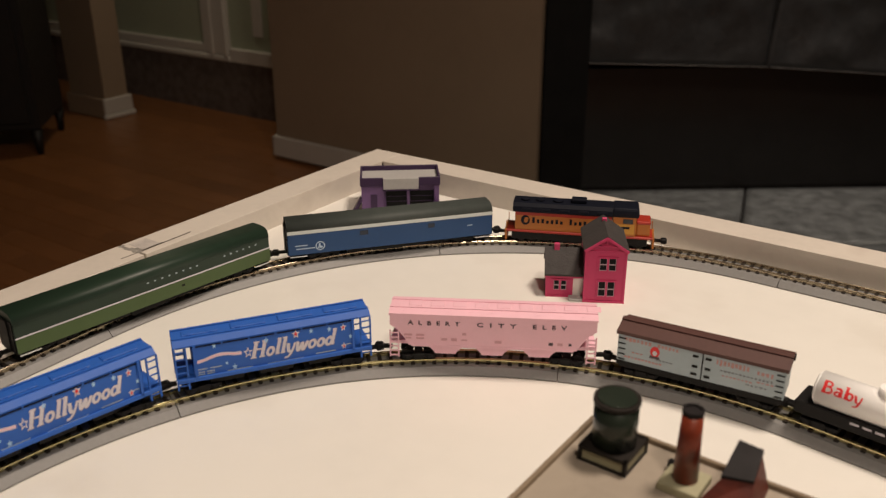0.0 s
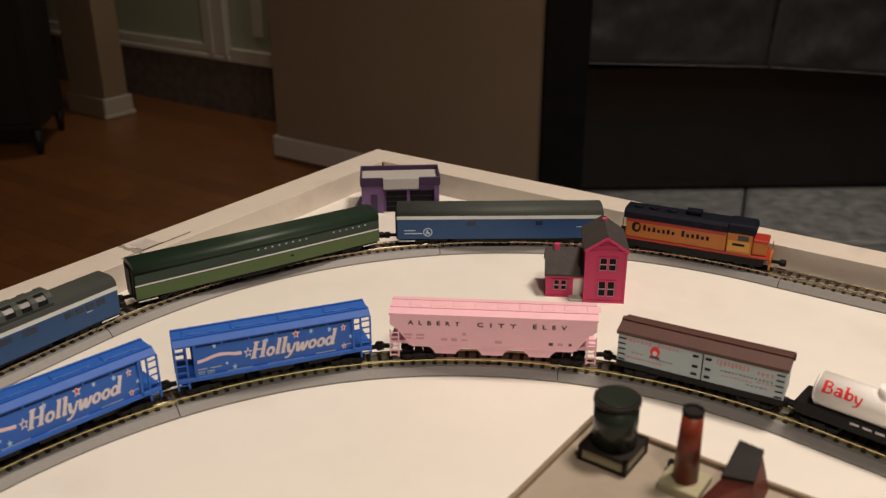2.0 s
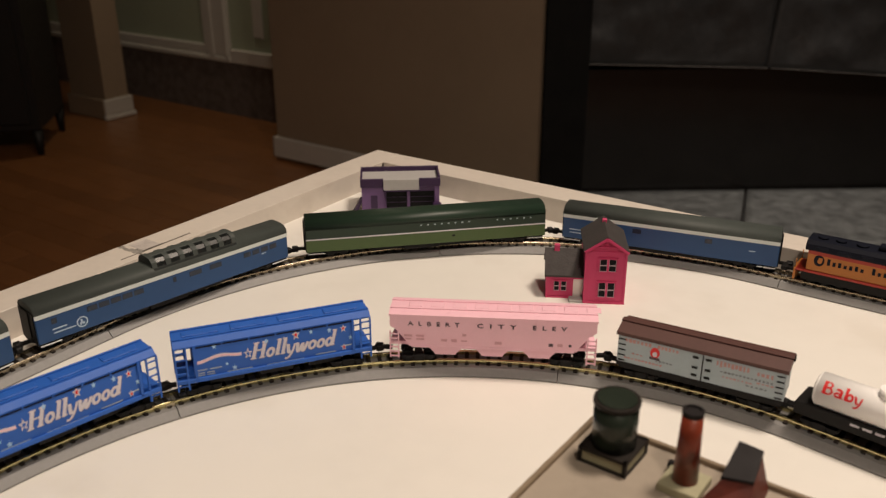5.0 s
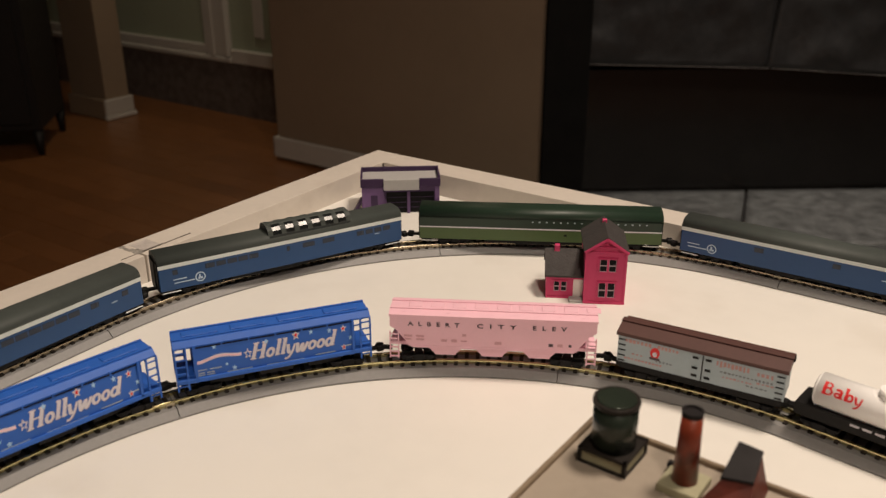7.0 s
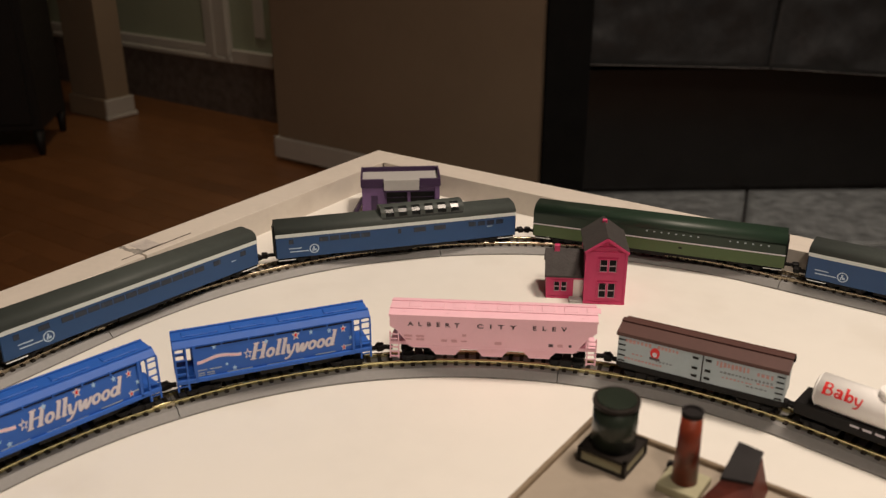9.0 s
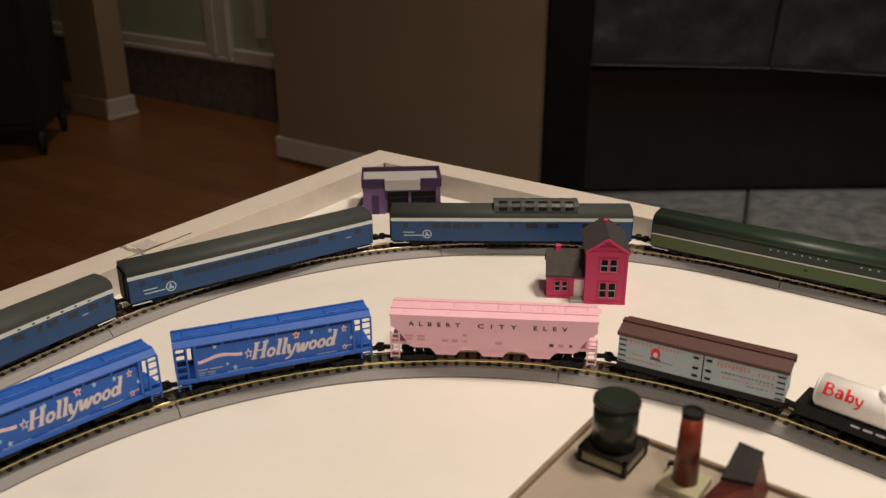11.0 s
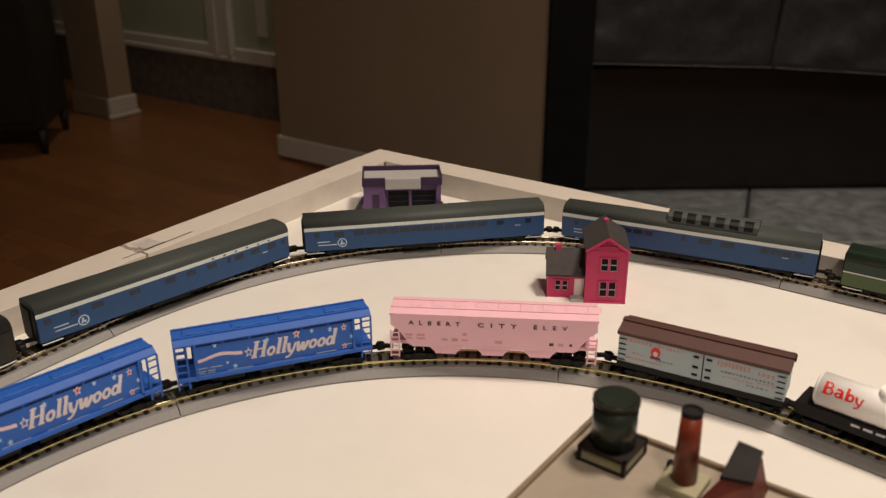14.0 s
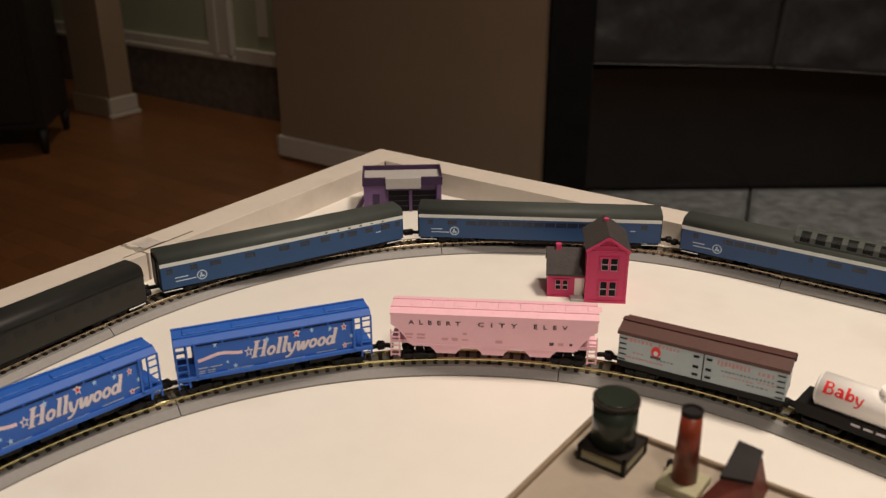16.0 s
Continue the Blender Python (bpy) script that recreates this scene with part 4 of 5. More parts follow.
def pink_hopper():
    car = group_of("covered_hopper", None, "pink ribbed grain hopper car with dark lettering", "model train car", "freight cars on the inner loop")
    L, W = 0.0516, 0.0093
    part("body", box(-L + 0.0120, L - 0.0120, -W, W, 0.0062, 0.0200, 0.0003), PINK, car)
    xz = Matrix(((0, 1, 0, 0), (1, 0, 0, 0), (0, 0, 1, 0), (0, 0, 0, 1)))
    for s in (-1, 1):
        sheet = [(-L + 0.0004, 0.0196), (-L + 0.0004, 0.0148), (-L + 0.0040, 0.0130), (-L + 0.0088, 0.0082), (-L + 0.0098, 0.0064), (L - 0.0098, 0.0064), (L - 0.0088, 0.0082), (L - 0.0040, 0.0130), (L - 0.0004, 0.0148), (L - 0.0004, 0.0196)]
        part("side_sheet", prism(sheet, s * W - 0.00025, s * W + 0.00025, None, xz), PINK, car, "pink side with slanting ends")
    part("roof", prism([(-W - 0.0003, 0.0188), (-W - 0.0004, 0.0202), (-W * 0.6, 0.0250), (W * 0.6, 0.0250), (W + 0.0004, 0.0202), (W + 0.0003, 0.0188)], -L, L), PINK, car, "pink roof")
    rw = bmesh.new()
    for s in (-1, 1):
        box(-L, L, s * 0.0044 - 0.0009, s * 0.0044 + 0.0009, 0.0250, 0.0257, 0, rw)
    for i in range(9):
        xx = -L * 0.86 + i * L * 0.215
        box(xx - 0.0007, xx + 0.0007, -W * 0.8, W * 0.8, 0.0222, 0.0236, 0, rw)
        box(xx + 0.002, xx + 0.009, -0.0028, 0.0028, 0.0248, 0.0256, 0.0003, rw)
    part("roof_walk", rw, PINK, car)
    for s in (-1, 1):
        for i in range(15):
            xx = -L + 0.0130 + i * (2 * L - 0.026) / 14
            part("side_rib", box(xx - 0.0004, xx + 0.0004, s * W - 0.00038, s * W + 0.00038, 0.0074, 0.0188), PINK, car)
        part("side_sill", box(-L + 0.011, L - 0.011, s * W - 0.0005, s * W + 0.0005, 0.0060, 0.0070), PINK, car)
        y = s * (W + 0.00044)
        for word, xx, wide in (("ALBERT", 0.0292, 0.96), ("CITY", -0.0019, 1.18), ("ELEV", -0.0280, 1.03)):
            part("lettering", on_side(text_mesh(word, 0.0040, 0, 0.00010, 2.3), s * xx, 0.0160, y, s, wide, 0.60), INK, car, "dark spaced lettering")
        for xx, zz, w, h, m in ((0.042, 0.0110, 0.004, 0.0008, GREYPINK), (0.036, 0.0110, 0.004, 0.0008, GREYPINK), (0.042, 0.0096, 0.003, 0.0006, GREYPINK), (0.036, 0.0096, 0.004, 0.0008, GREYPINK),
                                (0.024, 0.0095, 0.003, 0.0010, GREYPINK), (0.019, 0.0095, 0.003, 0.0012, GREYPINK), (0.014, 0.0120, 0.002, 0.0010, GREYPINK), (0.014, 0.0095, 0.003, 0.0006, GREYPINK),
                                (-0.003, 0.0092, 0.0035, 0.0012, GREYPINK), (-0.0290, 0.0092, 0.0022, 0.0012, INK), (-0.0335, 0.0092, 0.0026, 0.0012, GREYPINK), (-0.0385, 0.0092, 0.0014, 0.0010, INK)):
            bars(car, "small_lettering", s * xx, zz, y, s, w, h, m)
        for d in (-1, 1):
            for xx in (L - 0.0004, L - 0.0046):
                part("ladder_post", box(d * xx - 0.00035, d * xx + 0.00035, s * W - 0.0003, s * W + 0.0003, 0.0012, 0.0125), PINK, car)
            for k in range(6):
                part("ladder_rung", box(d * (L - 0.0046), d * (L - 0.0004), s * W - 0.0002, s * W + 0.0002, 0.0016 + k * 0.0019, 0.0021 + k * 0.0019), PINK, car)
    for d in (-1, 1):
        part("end_slope", prism([(-W * 0.85, 0.0), (-W * 0.85, 0.0008), (W * 0.85, 0.0008), (W * 0.85, 0.0)], 0.0, 0.016, None, Matrix.Translation((d * (L - 0.001), 0, 0.0170)) @ Matrix.Rotation(radians(90 - d * 90), 4, "Z") @ Matrix.Rotation(radians(180 - 42), 4, "Y")), PINK, car, "sloping end sheet")
        part("end_sill", box(d * (L - 0.010), d * L, -0.006, 0.006, 0.0055, 0.0070), PINK, car)
        truck(car, d * (L - 0.0135), 0.0112)
        coupler(car, d * L, d)
    for xx in (-0.0235, 0.0, 0.0235):
        part("outlet_gate", prism([(xx - 0.0052, 0.0028), (xx - 0.0056, 0.0036), (xx - 0.0096, 0.0066), (xx + 0.0096, 0.0066), (xx + 0.0056, 0.0036), (xx + 0.0052, 0.0028)], -0.0086, 0.0086, None, xz), PINK, car, "pink outlet bay")
    heights(car, (0.0, 0.0026, 0.0062, 0.0074, 0.0188, 0.0202, 0.0250, 0.0257), (0.0018, 0.0056, 0.0104, 0.0118, 0.0270, 0.0281, 0.0293, 0.0298))
    return car


def reefer():
    car = group_of("reefer_car", None, "grey reefer boxcar with brown roof and faded red lettering", "model train car", "freight cars on the inner loop")
    L, W = 0.0390, 0.0090
    rng = random.Random(11)
    part("body", box(-L, L, -W, W, 0.0058, 0.0190, 0.0003), REEF, car)
    part("roof", prism([(-W - 0.0005, 0.0182), (-W - 0.0005, 0.0200), (0, 0.0222), (W + 0.0005, 0.0200), (W + 0.0005, 0.0182)], -L - 0.0008, L + 0.0008), BROWN, car, "brown low-pitched roof")
    rw = box(-L - 0.001, L + 0.001, -0.0018, 0.0018, 0.0219, 0.0224)
    part("roof_walk", rw, BROWN, car)
    part("underframe", box(-L + 0.001, L - 0.001, -W + 0.001, W - 0.001, 0.0036, 0.0062), BLACK, car)
    for s in (-1, 1):
        y = s * (W + 0.00008)
        part("sill_band", box(-L, L, y - 0.0001, y + 0.0001, 0.0048, 0.0066), BLACK, car)
        part("door_gap", box(-s * 0.002 - 0.00025, -s * 0.002 + 0.00025, y - 0.0002, y + 0.0002, 0.0068, 0.0182), BLACK, car)
        for xx in (-0.0046, 0.0014):
            for zz in (0.0085, 0.0118, 0.0162):
                part("hinge", box(s * xx - 0.0013, s * xx + 0.0013, y - 0.0003, y + 0.0003, zz - 0.0004, zz + 0.0005), BLACK, car)
        for xx, zz, w, h, m in ((0.029, 0.0166, 0.0135, 0.0016, RED_F), (0.0145, 0.0166, 0.0105, 0.0016, RED_F), (-0.0155, 0.0160, 0.0155, 0.0026, RED_F), (-0.030, 0.0154, 0.0080, 0.0018, RED_F),
                                (-0.022, 0.0128, 0.0240, 0.0008, PRINT_G), (-0.018, 0.0108, 0.0140, 0.0007, RED_F), (-0.027, 0.0095, 0.0100, 0.0007, PRINT_G), (0.026, 0.0088, 0.0190, 0.0009, RED_F), (0.016, 0.0105, 0.0085, 0.0007, PRINT_G), (0.029, 0.0112, 0.0060, 0.0007, RED_F), (-0.0305, 0.0116, 0.0080, 0.0007, RED_F)):
            n = max(2, int(w / 0.0017))
            for k in range(n):
                bars(car, "lettering", s * (xx - w / 2 + (k + 0.5) * w / n), zz + rng.uniform(-0.05, 0.05) * h, y, s, w / n * rng.uniform(0.45, 0.8), h * rng.uniform(0.65, 1.0), m)
        part("badge", cyl(0.0023, 0.0023, -0.0001, 0.0001, 20, None, Matrix.Translation((s * 0.0205, y, 0.0138)) @ Matrix.Rotation(radians(90), 4, "X")), RED, car, "small red badge")
        part("badge_centre", cyl(0.0011, 0.0011, -0.00014, 0.00014, 14, None, Matrix.Translation((s * 0.0205, y, 0.0132)) @ Matrix.Rotation(radians(90), 4, "X")), LETTER, car)
        part("badge_shadow", box(s * 0.0205 - 0.0024, s * 0.0205 + 0.0024, y - 0.00012, y + 0.00012, 0.0108, 0.0118), INK, car)
        for d in (-1, 1):
            for k in range(5):
                part("ladder_rung", box(d * (L - 0.0040), d * (L - 0.0006), y - 0.0003, y + 0.0003, 0.0072 + k * 0.0023, 0.0076 + k * 0.0023), BLACK, car)
    for d in (-1, 1):
        truck(car, d * (L - 0.0115), 0.0105)
        coupler(car, d * L, d)
    part("brake_wheel", cyl(0.0016, 0.0016, -0.0003, 0.0003, 12, None, Matrix.Translation((L + 0.0012, 0.003, 0.0205)) @ Matrix.Rotation(radians(90), 4, "Y")), BLACK, car)
    heights(car, (0.0, 0.0036, 0.0058, 0.0190, 0.0200, 0.0222, 0.0228), (0.0, 0.0050, 0.0080, 0.0242, 0.0250, 0.0276, 0.0284))
    return car


RED_F = mat("faded_red_lettering", srgb(184, 138, 134), 0.55, vary=0.1)


def tank_car():
    car = group_of("tank_car", None, "white tank car with red lettering on a black frame", "model train car", "freight cars on the inner loop")
    L = 0.0380
    q = Matrix.Translation((0, 0, 0.0176)) @ Matrix.Rotation(radians(90), 4, "Y")
    bm = cyl(0.0080, 0.0080, -L + 0.0075, L - 0.0075, 28, None, q)
    for d in (-1, 1):
        cyl(0.0080 if d > 0 else 0.0064, 0.0064 if d > 0 else 0.0080, 0, 0.0014, 28, bm, q @ Matrix.Translation((0, 0, (L - 0.0075) if d > 0 else -L + 0.0061)))
    part("tank", bm, TANKW, car, "white tank")
    part("dome", cyl(0.0044, 0.0040, 0.0235, 0.0285, 24, None, Matrix.Translation((-0.0030, 0, 0))), TANKW, car)
    part("frame", box(-L, L, -0.0082, 0.0082, 0.0060, 0.0122, 0.0003), BLACK, car, "black frame")
    for s in (-1, 1):
        word = stroke_word("Baby", 0.0057, 0.0174)
        for v in word.verts:              # wrapped on the round tank
            a = 0.32 + v.co.y / 0.0080
            v.co = Vector((-s * v.co.x + s * 0.0196, s * (0.00806 + v.co.z) * math.cos(a), 0.0176 + 0.00806 * math.sin(a)))
        bmesh.ops.recalc_face_normals(word, faces=word.faces)
        part("lettering", word, RED, car, "bold red slab-serif lettering")
        for i in range(9):
            xx = -L + 0.0262 + i * 0.0052
            part("frame_print", box(xx - 0.0021, xx + 0.0017, s * 0.0082 - 0.0001, s * 0.0082 + 0.0001, 0.0098, 0.0108), LETTER, car, "short white dash")
    for d in (-1, 1):
        truck(car, d * (L - 0.0115), 0.0105)
        coupler(car, d * L, d)
    return car


TRAIN = [(locomotive(), 0.0446, 0.0310), (passenger_car("baggage", 0.1370, "blue baggage car, grey roof, white stripe and emblem"), -0.0853, 0.046),
         (passenger_car("green", 0.1598, "two-tone green passenger car with white lettering"), -0.2500, 0.0585),
         (passenger_car("dome", 0.1598, "blue passenger car with grey roof and glass dome"), -0.4269, 0.0585),
         (passenger_car("coach", 0.1598, "blue coach with grey roof and row of windows"), -0.6037, 0.0585),
         (passenger_car("sleeper", 0.1598, "blue sleeping car with grey roof and few windows"), -0.7788, 0.0585),
         (passenger_car("olive", 0.1598, "dark olive heavyweight passenger car at the end"), -0.9546, 0.0585)]
SPEED = 0.0391

for maker, s, half in ((hopper("blue covered hopper with white lettering and stars"), -0.1963, 0.0372), (None, -0.0906, 0.0372),
                       (pink_hopper(), 0.0213, 0.0395), (reefer(), 0.1255, 0.0285), (tank_car(), 0.2095, 0.0265)):
    m = INN.car(s, half, RAIL_Z)
    if maker:
        maker.matrix_world = m
        last = maker
    else:
        last = copy_thing(last, m)
    for t in [c for c in last.children if c.name.startswith("truck")]:
        x = t.location.x
        p, h = INN.at(s + (half if x > 0 else -half))
        t.rotation_euler = (0, 0, (h - m.to_euler().z + math.pi) % (2 * math.pi) - math.pi)

# ---- buildings on the layout ----
MAGENTA = mat("house_red_pink", srgb(194, 54, 102), 0.5, vary=0.06, grain=80)
SHINGLE = mat("dark_shingle", srgb(56, 52, 51), 0.75, vary=0.15, grain=120, bump=0.2, bump_scale=600)
LILAC = mat("lilac_wall", srgb(104, 77, 122), 0.55, vary=0.08, grain=80)
PURPLE = mat("dark_purple", srgb(52, 30, 66), 0.5, vary=0.1, grain=80)
PANELW = mat("pale_panel", srgb(172, 170, 168), 0.55, vary=0.05, grain=60)
CONCRETE = mat("roof_tan", srgb(152, 141, 127), 0.7, vary=0.08, grain=40, bump=0.1, bump_scale=500)
PARAPET = mat("parapet_brown", srgb(128, 112, 92), 0.7, vary=0.12, grain=90)
TANKG = mat("tank_dark_green", srgb(38, 45, 38), 0.24, vary=0.15, grain=60)
STAND_P = mat("stand_panel", srgb(160, 156, 128), 0.6, vary=0.1, grain=60)
STAND_F = mat("stand_frame", srgb(36, 32, 29), 0.5, vary=0.15, grain=60)
TERRA = mat("brick_orange", srgb(124, 54, 36), 0.3, vary=0.35, spots=0.3, spot_scale=130, spot_colour=(0.05, 0.03, 0.024, 1), grain=160, bump=0.08, bump_scale=700)
BRICK_D = mat("dark_brick", srgb(96, 40, 29), 0.5, vary=0.3, grain=160, bump=0.08, bump_scale=700)
PANE = mat("window_black", (0.004, 0.004, 0.005, 1), 0.6, vary=0.1)
SASH = mat("pale_sash", srgb(172, 150, 160), 0.5, vary=0.05)
SOOT = mat("soot_black", srgb(28, 25, 26), 0.65, vary=0.2, grain=70)
for dull in (BLACK, TIE, SOOT, STAND_F, NAVY, CORNER_BLACK, FIREBOX, PANE):
    for node in dull.node_tree.nodes:
        if node.type == "BSDF_PRINCIPLED":
            node.inputs["Specular IOR Level"].default_value = 0.2


def model_window(parent, x, z, w, h, y=0.0, name="window", frame_mat=None):
    """A pair of sashes with two panes each, in a raised frame; the wall faces -y."""
    f = bmesh.new()
    t = 0.0007
    box(x - w / 2 - t, x + w / 2 + t, y - 0.0007, y, z - h / 2 - t, z - h / 2, 0, f)
    box(x - w / 2 - t, x + w / 2 + t, y - 0.0007, y, z + h / 2, z + h / 2 + t, 0, f)
    for xx in (x - w / 2 - t / 2, x, x + w / 2 + t / 2):
        box(xx - t / 2 - (0.0002 if xx == x else 0), xx + t / 2 + (0.0002 if xx == x else 0), y - 0.00068, y, z - h / 2, z + h / 2, 0, f)
    win = part(name, f, frame_mat or MAGENTA, parent)
    for d in (-1, 1):
        a, b = x + d * w / 4 - w / 4 + t * 0.7, x + d * w / 4 + w / 4 - t * 0.7
        part("pane", box(a, b, y - 0.0002, y + 0.0001, z - h / 2, z + h / 2), PANE, win, "dark window pane")
        part("muntin", box(a, b, y - 0.0006, y - 0.00022, z - 0.0003, z + 0.0003), SASH, win, "pale glazing bar")
        part("sill_bar", box(a, b, y - 0.0006, y - 0.00022, z - h / 2, z - h / 2 + 0.0003), SASH, win, "pale glazing bar")
        for xx in (a + 0.00012, b - 0.00012):
            part("sash_bar", box(xx - 0.00014, xx + 0.00014, y - 0.00055, y - 0.00022, z - h / 2, z + h / 2), SASH, win, "pale glazing bar")
    return win


def gable(bm, x0, x1, y0, y1, z0, z1, over=0.0014, thick=0.0011, along="y"):
    """Two sloping slabs that meet in a ridge."""
    if along == "y":
        c = (x0 + x1) / 2
        k = (z1 - z0) / (c - x0)
        for d in (-1, 1):
            e = c + d * (c - x0 + over)
            ze = z0 - over * k
            prism([(c, z1), (e, ze), (e, ze + thick), (c, z1 + thick * 1.25)], y0 - over, y1 + over, bm, Matrix(((0, 1, 0, 0), (1, 0, 0, 0), (0, 0, 1, 0), (0, 0, 0, 1))))
    else:
        c = (y0 + y1) / 2
        k = (z1 - z0) / (c - y0)
        for d in (-1, 1):
            e = c + d * (c - y0 + over)
            prism([(c, z1), (e, z0 - over * k), (e, z0 - over * k + thick), (c, z1 + thick * 1.25)], x0 - over, x1 + over, bm)
    bmesh.ops.recalc_face_normals(bm, faces=bm.faces)
    return bm


def house():
    h = group_of("model_house", pose(0.0833, 0.4693, TZ, 0, 0, -5.0), "red-pink model house with dark roof and side wing", "model house")
    w, d, ze, zr = 0.0238, 0.034, 0.0335, 0.0415
    part("wall", prism([(0, 0), (w, 0), (w, ze), (w / 2, zr), (0, ze)], 0.0, d, None, Matrix(((0, 1, 0, 0), (1, 0, 0, 0), (0, 0, 1, 0), (0, 0, 0, 1)))), MAGENTA, h)
    part("roof", gable(bmesh.new(), 0, w, 0.0006, d, ze, zr, 0.0013, 0.0012), SHINGLE, h, "dark grey gable roof")
    for dd in (-1, 1):
        a = math.atan2(zr - ze, w / 2)
        n = math.hypot(zr - ze, w / 2)
        m = Matrix.Translation((w / 2, -0.0016, zr + 0.0002)) @ Matrix.Rotation(a if dd > 0 else math.pi - a, 4, "Y")
        part("bargeboard", box(0, n + 0.001, 0, 0.0012, -0.0007 if dd > 0 else -0.0007, 0.0007, 0, None, m), MAGENTA, h)
    g = box(w / 2 - 0.0055, w / 2 + 0.0055, -0.0011, 0.0, 0.0362, 0.0368)
    for xx, zt in ((-0.003, 0.0388), (0, 0.0405), (0.003, 0.0388)):
        box(w / 2 + xx - 0.0003, w / 2 + xx + 0.0003, -0.0011, 0.0, 0.0362, zt, 0, g)
    part("gable_trim", g, MAGENTA, h)
    part("band", box(0, w, -0.0005, 0, 0.0330, 0.0337), MAGENTA, h)
    part("band", box(-0.0004, w + 0.0004, -0.0006, 0, 0.0, 0.0014), MAGENTA, h)
    for x in (0.0004, w - 0.0004):
        part("corner_board", box(x - 0.0007, x + 0.0007, -0.0005, 0.0, 0.0014, 0.0332), MAGENTA, h)
    model_window(h, w / 2 + 0.0012, 0.0250, 0.0104, 0.0078, -0.0001)
    model_window(h, w / 2 + 0.0012, 0.0092, 0.0104, 0.0094, -0.0001)
    part("chimney", box(w / 2 - 0.0012, w / 2 + 0.0016, d - 0.0085, d - 0.0060, zr - 0.001, zr + 0.0026, 0.0003), MAGENTA, h, "pink chimney")
    # side wing
    x0, x1, y0, y1, e2, r2 = -0.0222, -0.0062, 0.0062, 0.0300, 0.0150, 0.0262
    part("wing_wall", prism([(y0, 0), (y1, 0), (y1, e2), ((y0 + y1) / 2, r2), (y0, e2)], x0, x1), MAGENTA, h)
    part("wing_back", box(x1 + 0.0002, -0.0002, y0 + 0.0002, y0 + 0.0022, 0, 0.0127), WHITE_BOARD, h, "pale porch wall")
    part("wing_roof", gable(bmesh.new(), x0, -0.0012, y0, y1, e2, r2, 0.0011, 0.0012, "x"), SHINGLE, h, "dark grey wing roof")
    part("wing_band", box(x0, x1, y0 - 0.0005, y0, 0.0, 0.0012), MAGENTA, h)
    part("wing_band", box(x0, -0.0004, y0 - 0.0006, y0 + 0.0004, 0.0128, 0.0142), MAGENTA, h)
    for x in (x0 + 0.0005, x1 - 0.0005):
        part("corner_board", box(x - 0.0006, x + 0.0006, y0 - 0.0005, y0, 0.0012, 0.0128), MAGENTA, h)
    model_window(h, (x0 + x1) / 2 + 0.0004, 0.0080, 0.0084, 0.0062, y0 - 0.0001)
    part("wing_chimney", box(x0 + 0.0045, x0 + 0.0078, (y0 + y1) / 2 - 0.0016, (y0 + y1) / 2 + 0.0014, r2 - 0.001, r2 + 0.0040, 0.0003), MAGENTA, h, "pink chimney")
    part("step", box(-0.0085, -0.0004, -0.0002, 0.0060, 0, 0.0016, 0.0003), PANELW, h, "pale porch step")
    return h


def station():
    b = group_of("model_service_station", pose(-0.0617, 0.6205, TZ, 0, 0, 4.0), "purple model service station with dark roof band", "model building")
    w, d, z, zp = 0.0585, 0.0300, 0.0232, 0.0280
    bm = box(0, 0.0165, 0, d, 0, z)
    box(0.0165, w, 0.003, d, 0, z, 0, bm)
    box(w - 0.0035, w, 0, d, 0, z, 0, bm)
    part("wall", bm, LILAC, b)
    part("roof", box(0.0005, w - 0.0005, 0.0005, d - 0.0005, z, z + 0.0012), PANELW, b, "pale grey flat roof")
    for a in ((-0.0008, 0.0165, -0.0010, 0.0006), (0.0432, w + 0.0008, -0.0010, 0.0006)):
        part("fascia", box(*a, 0.0215, zp, 0.0002), PURPLE, b, "dark purple parapet")
    part("fascia", box(-0.0008, w + 0.0008, d - 0.0006, d + 0.0010, 0.0215, zp, 0.0002), PURPLE, b, "dark purple parapet")
    for x in (-0.0008, w - 0.0006):
        part("fascia", box(x, x + 0.0014, 0.0007, d - 0.0007, 0.0215, zp, 0.0002), PURPLE, b, "dark purple parapet")
    part("sign_panel", box(0.0166, 0.0431, -0.0030, -0.0012, 0.0196, 0.0279, 0.0002), PANELW, b, "pale blank sign panel")
    part("canopy", box(0.0160, 0.0438, -0.0030, 0.0030, 0.0185, 0.0196), PURPLE, b)
    part("service_door", box(0.0068, 0.0118, -0.0004, 0.0002, 0.0, 0.0150), PURPLE, b, "dark purple door")
    for x0, x1 in ((0.0185, 0.0340), (0.0365, 0.0545)):
        g = part("garage_door", box(x0, x1, 0.0024, 0.0031, 0.0, 0.0165), PANE, b, "dark garage door")
        for k in range(1, 4):
            part("door_bar", box(x0, x1, 0.0021, 0.0024, 0.0041 * k, 0.0041 * k + 0.0004), PURPLE, g)
    part("post", box(0.0343, 0.0362, 0.0006, 0.0030, 0, 0.0186), LILAC, b)
    part("side_box", box(w - 0.0050, w + 0.0012, -0.0085, -0.0012, 0, 0.0092, 0.0006), PURPLE, b, "small dark box beside the garage")
    part("lean_to", prism([(-0.0075, 0), (-0.0042, 0), (0.0, 0.0086), (0.0, 0.0110), (-0.0012, 0.0110)], 0.0020, 0.0090, None, Matrix(((0, 1, 0, 0), (1, 0, 0, 0), (0, 0, 1, 0), (0, 0, 0, 1)))), PURPLE, b, "dark sloping side piece")
    return b


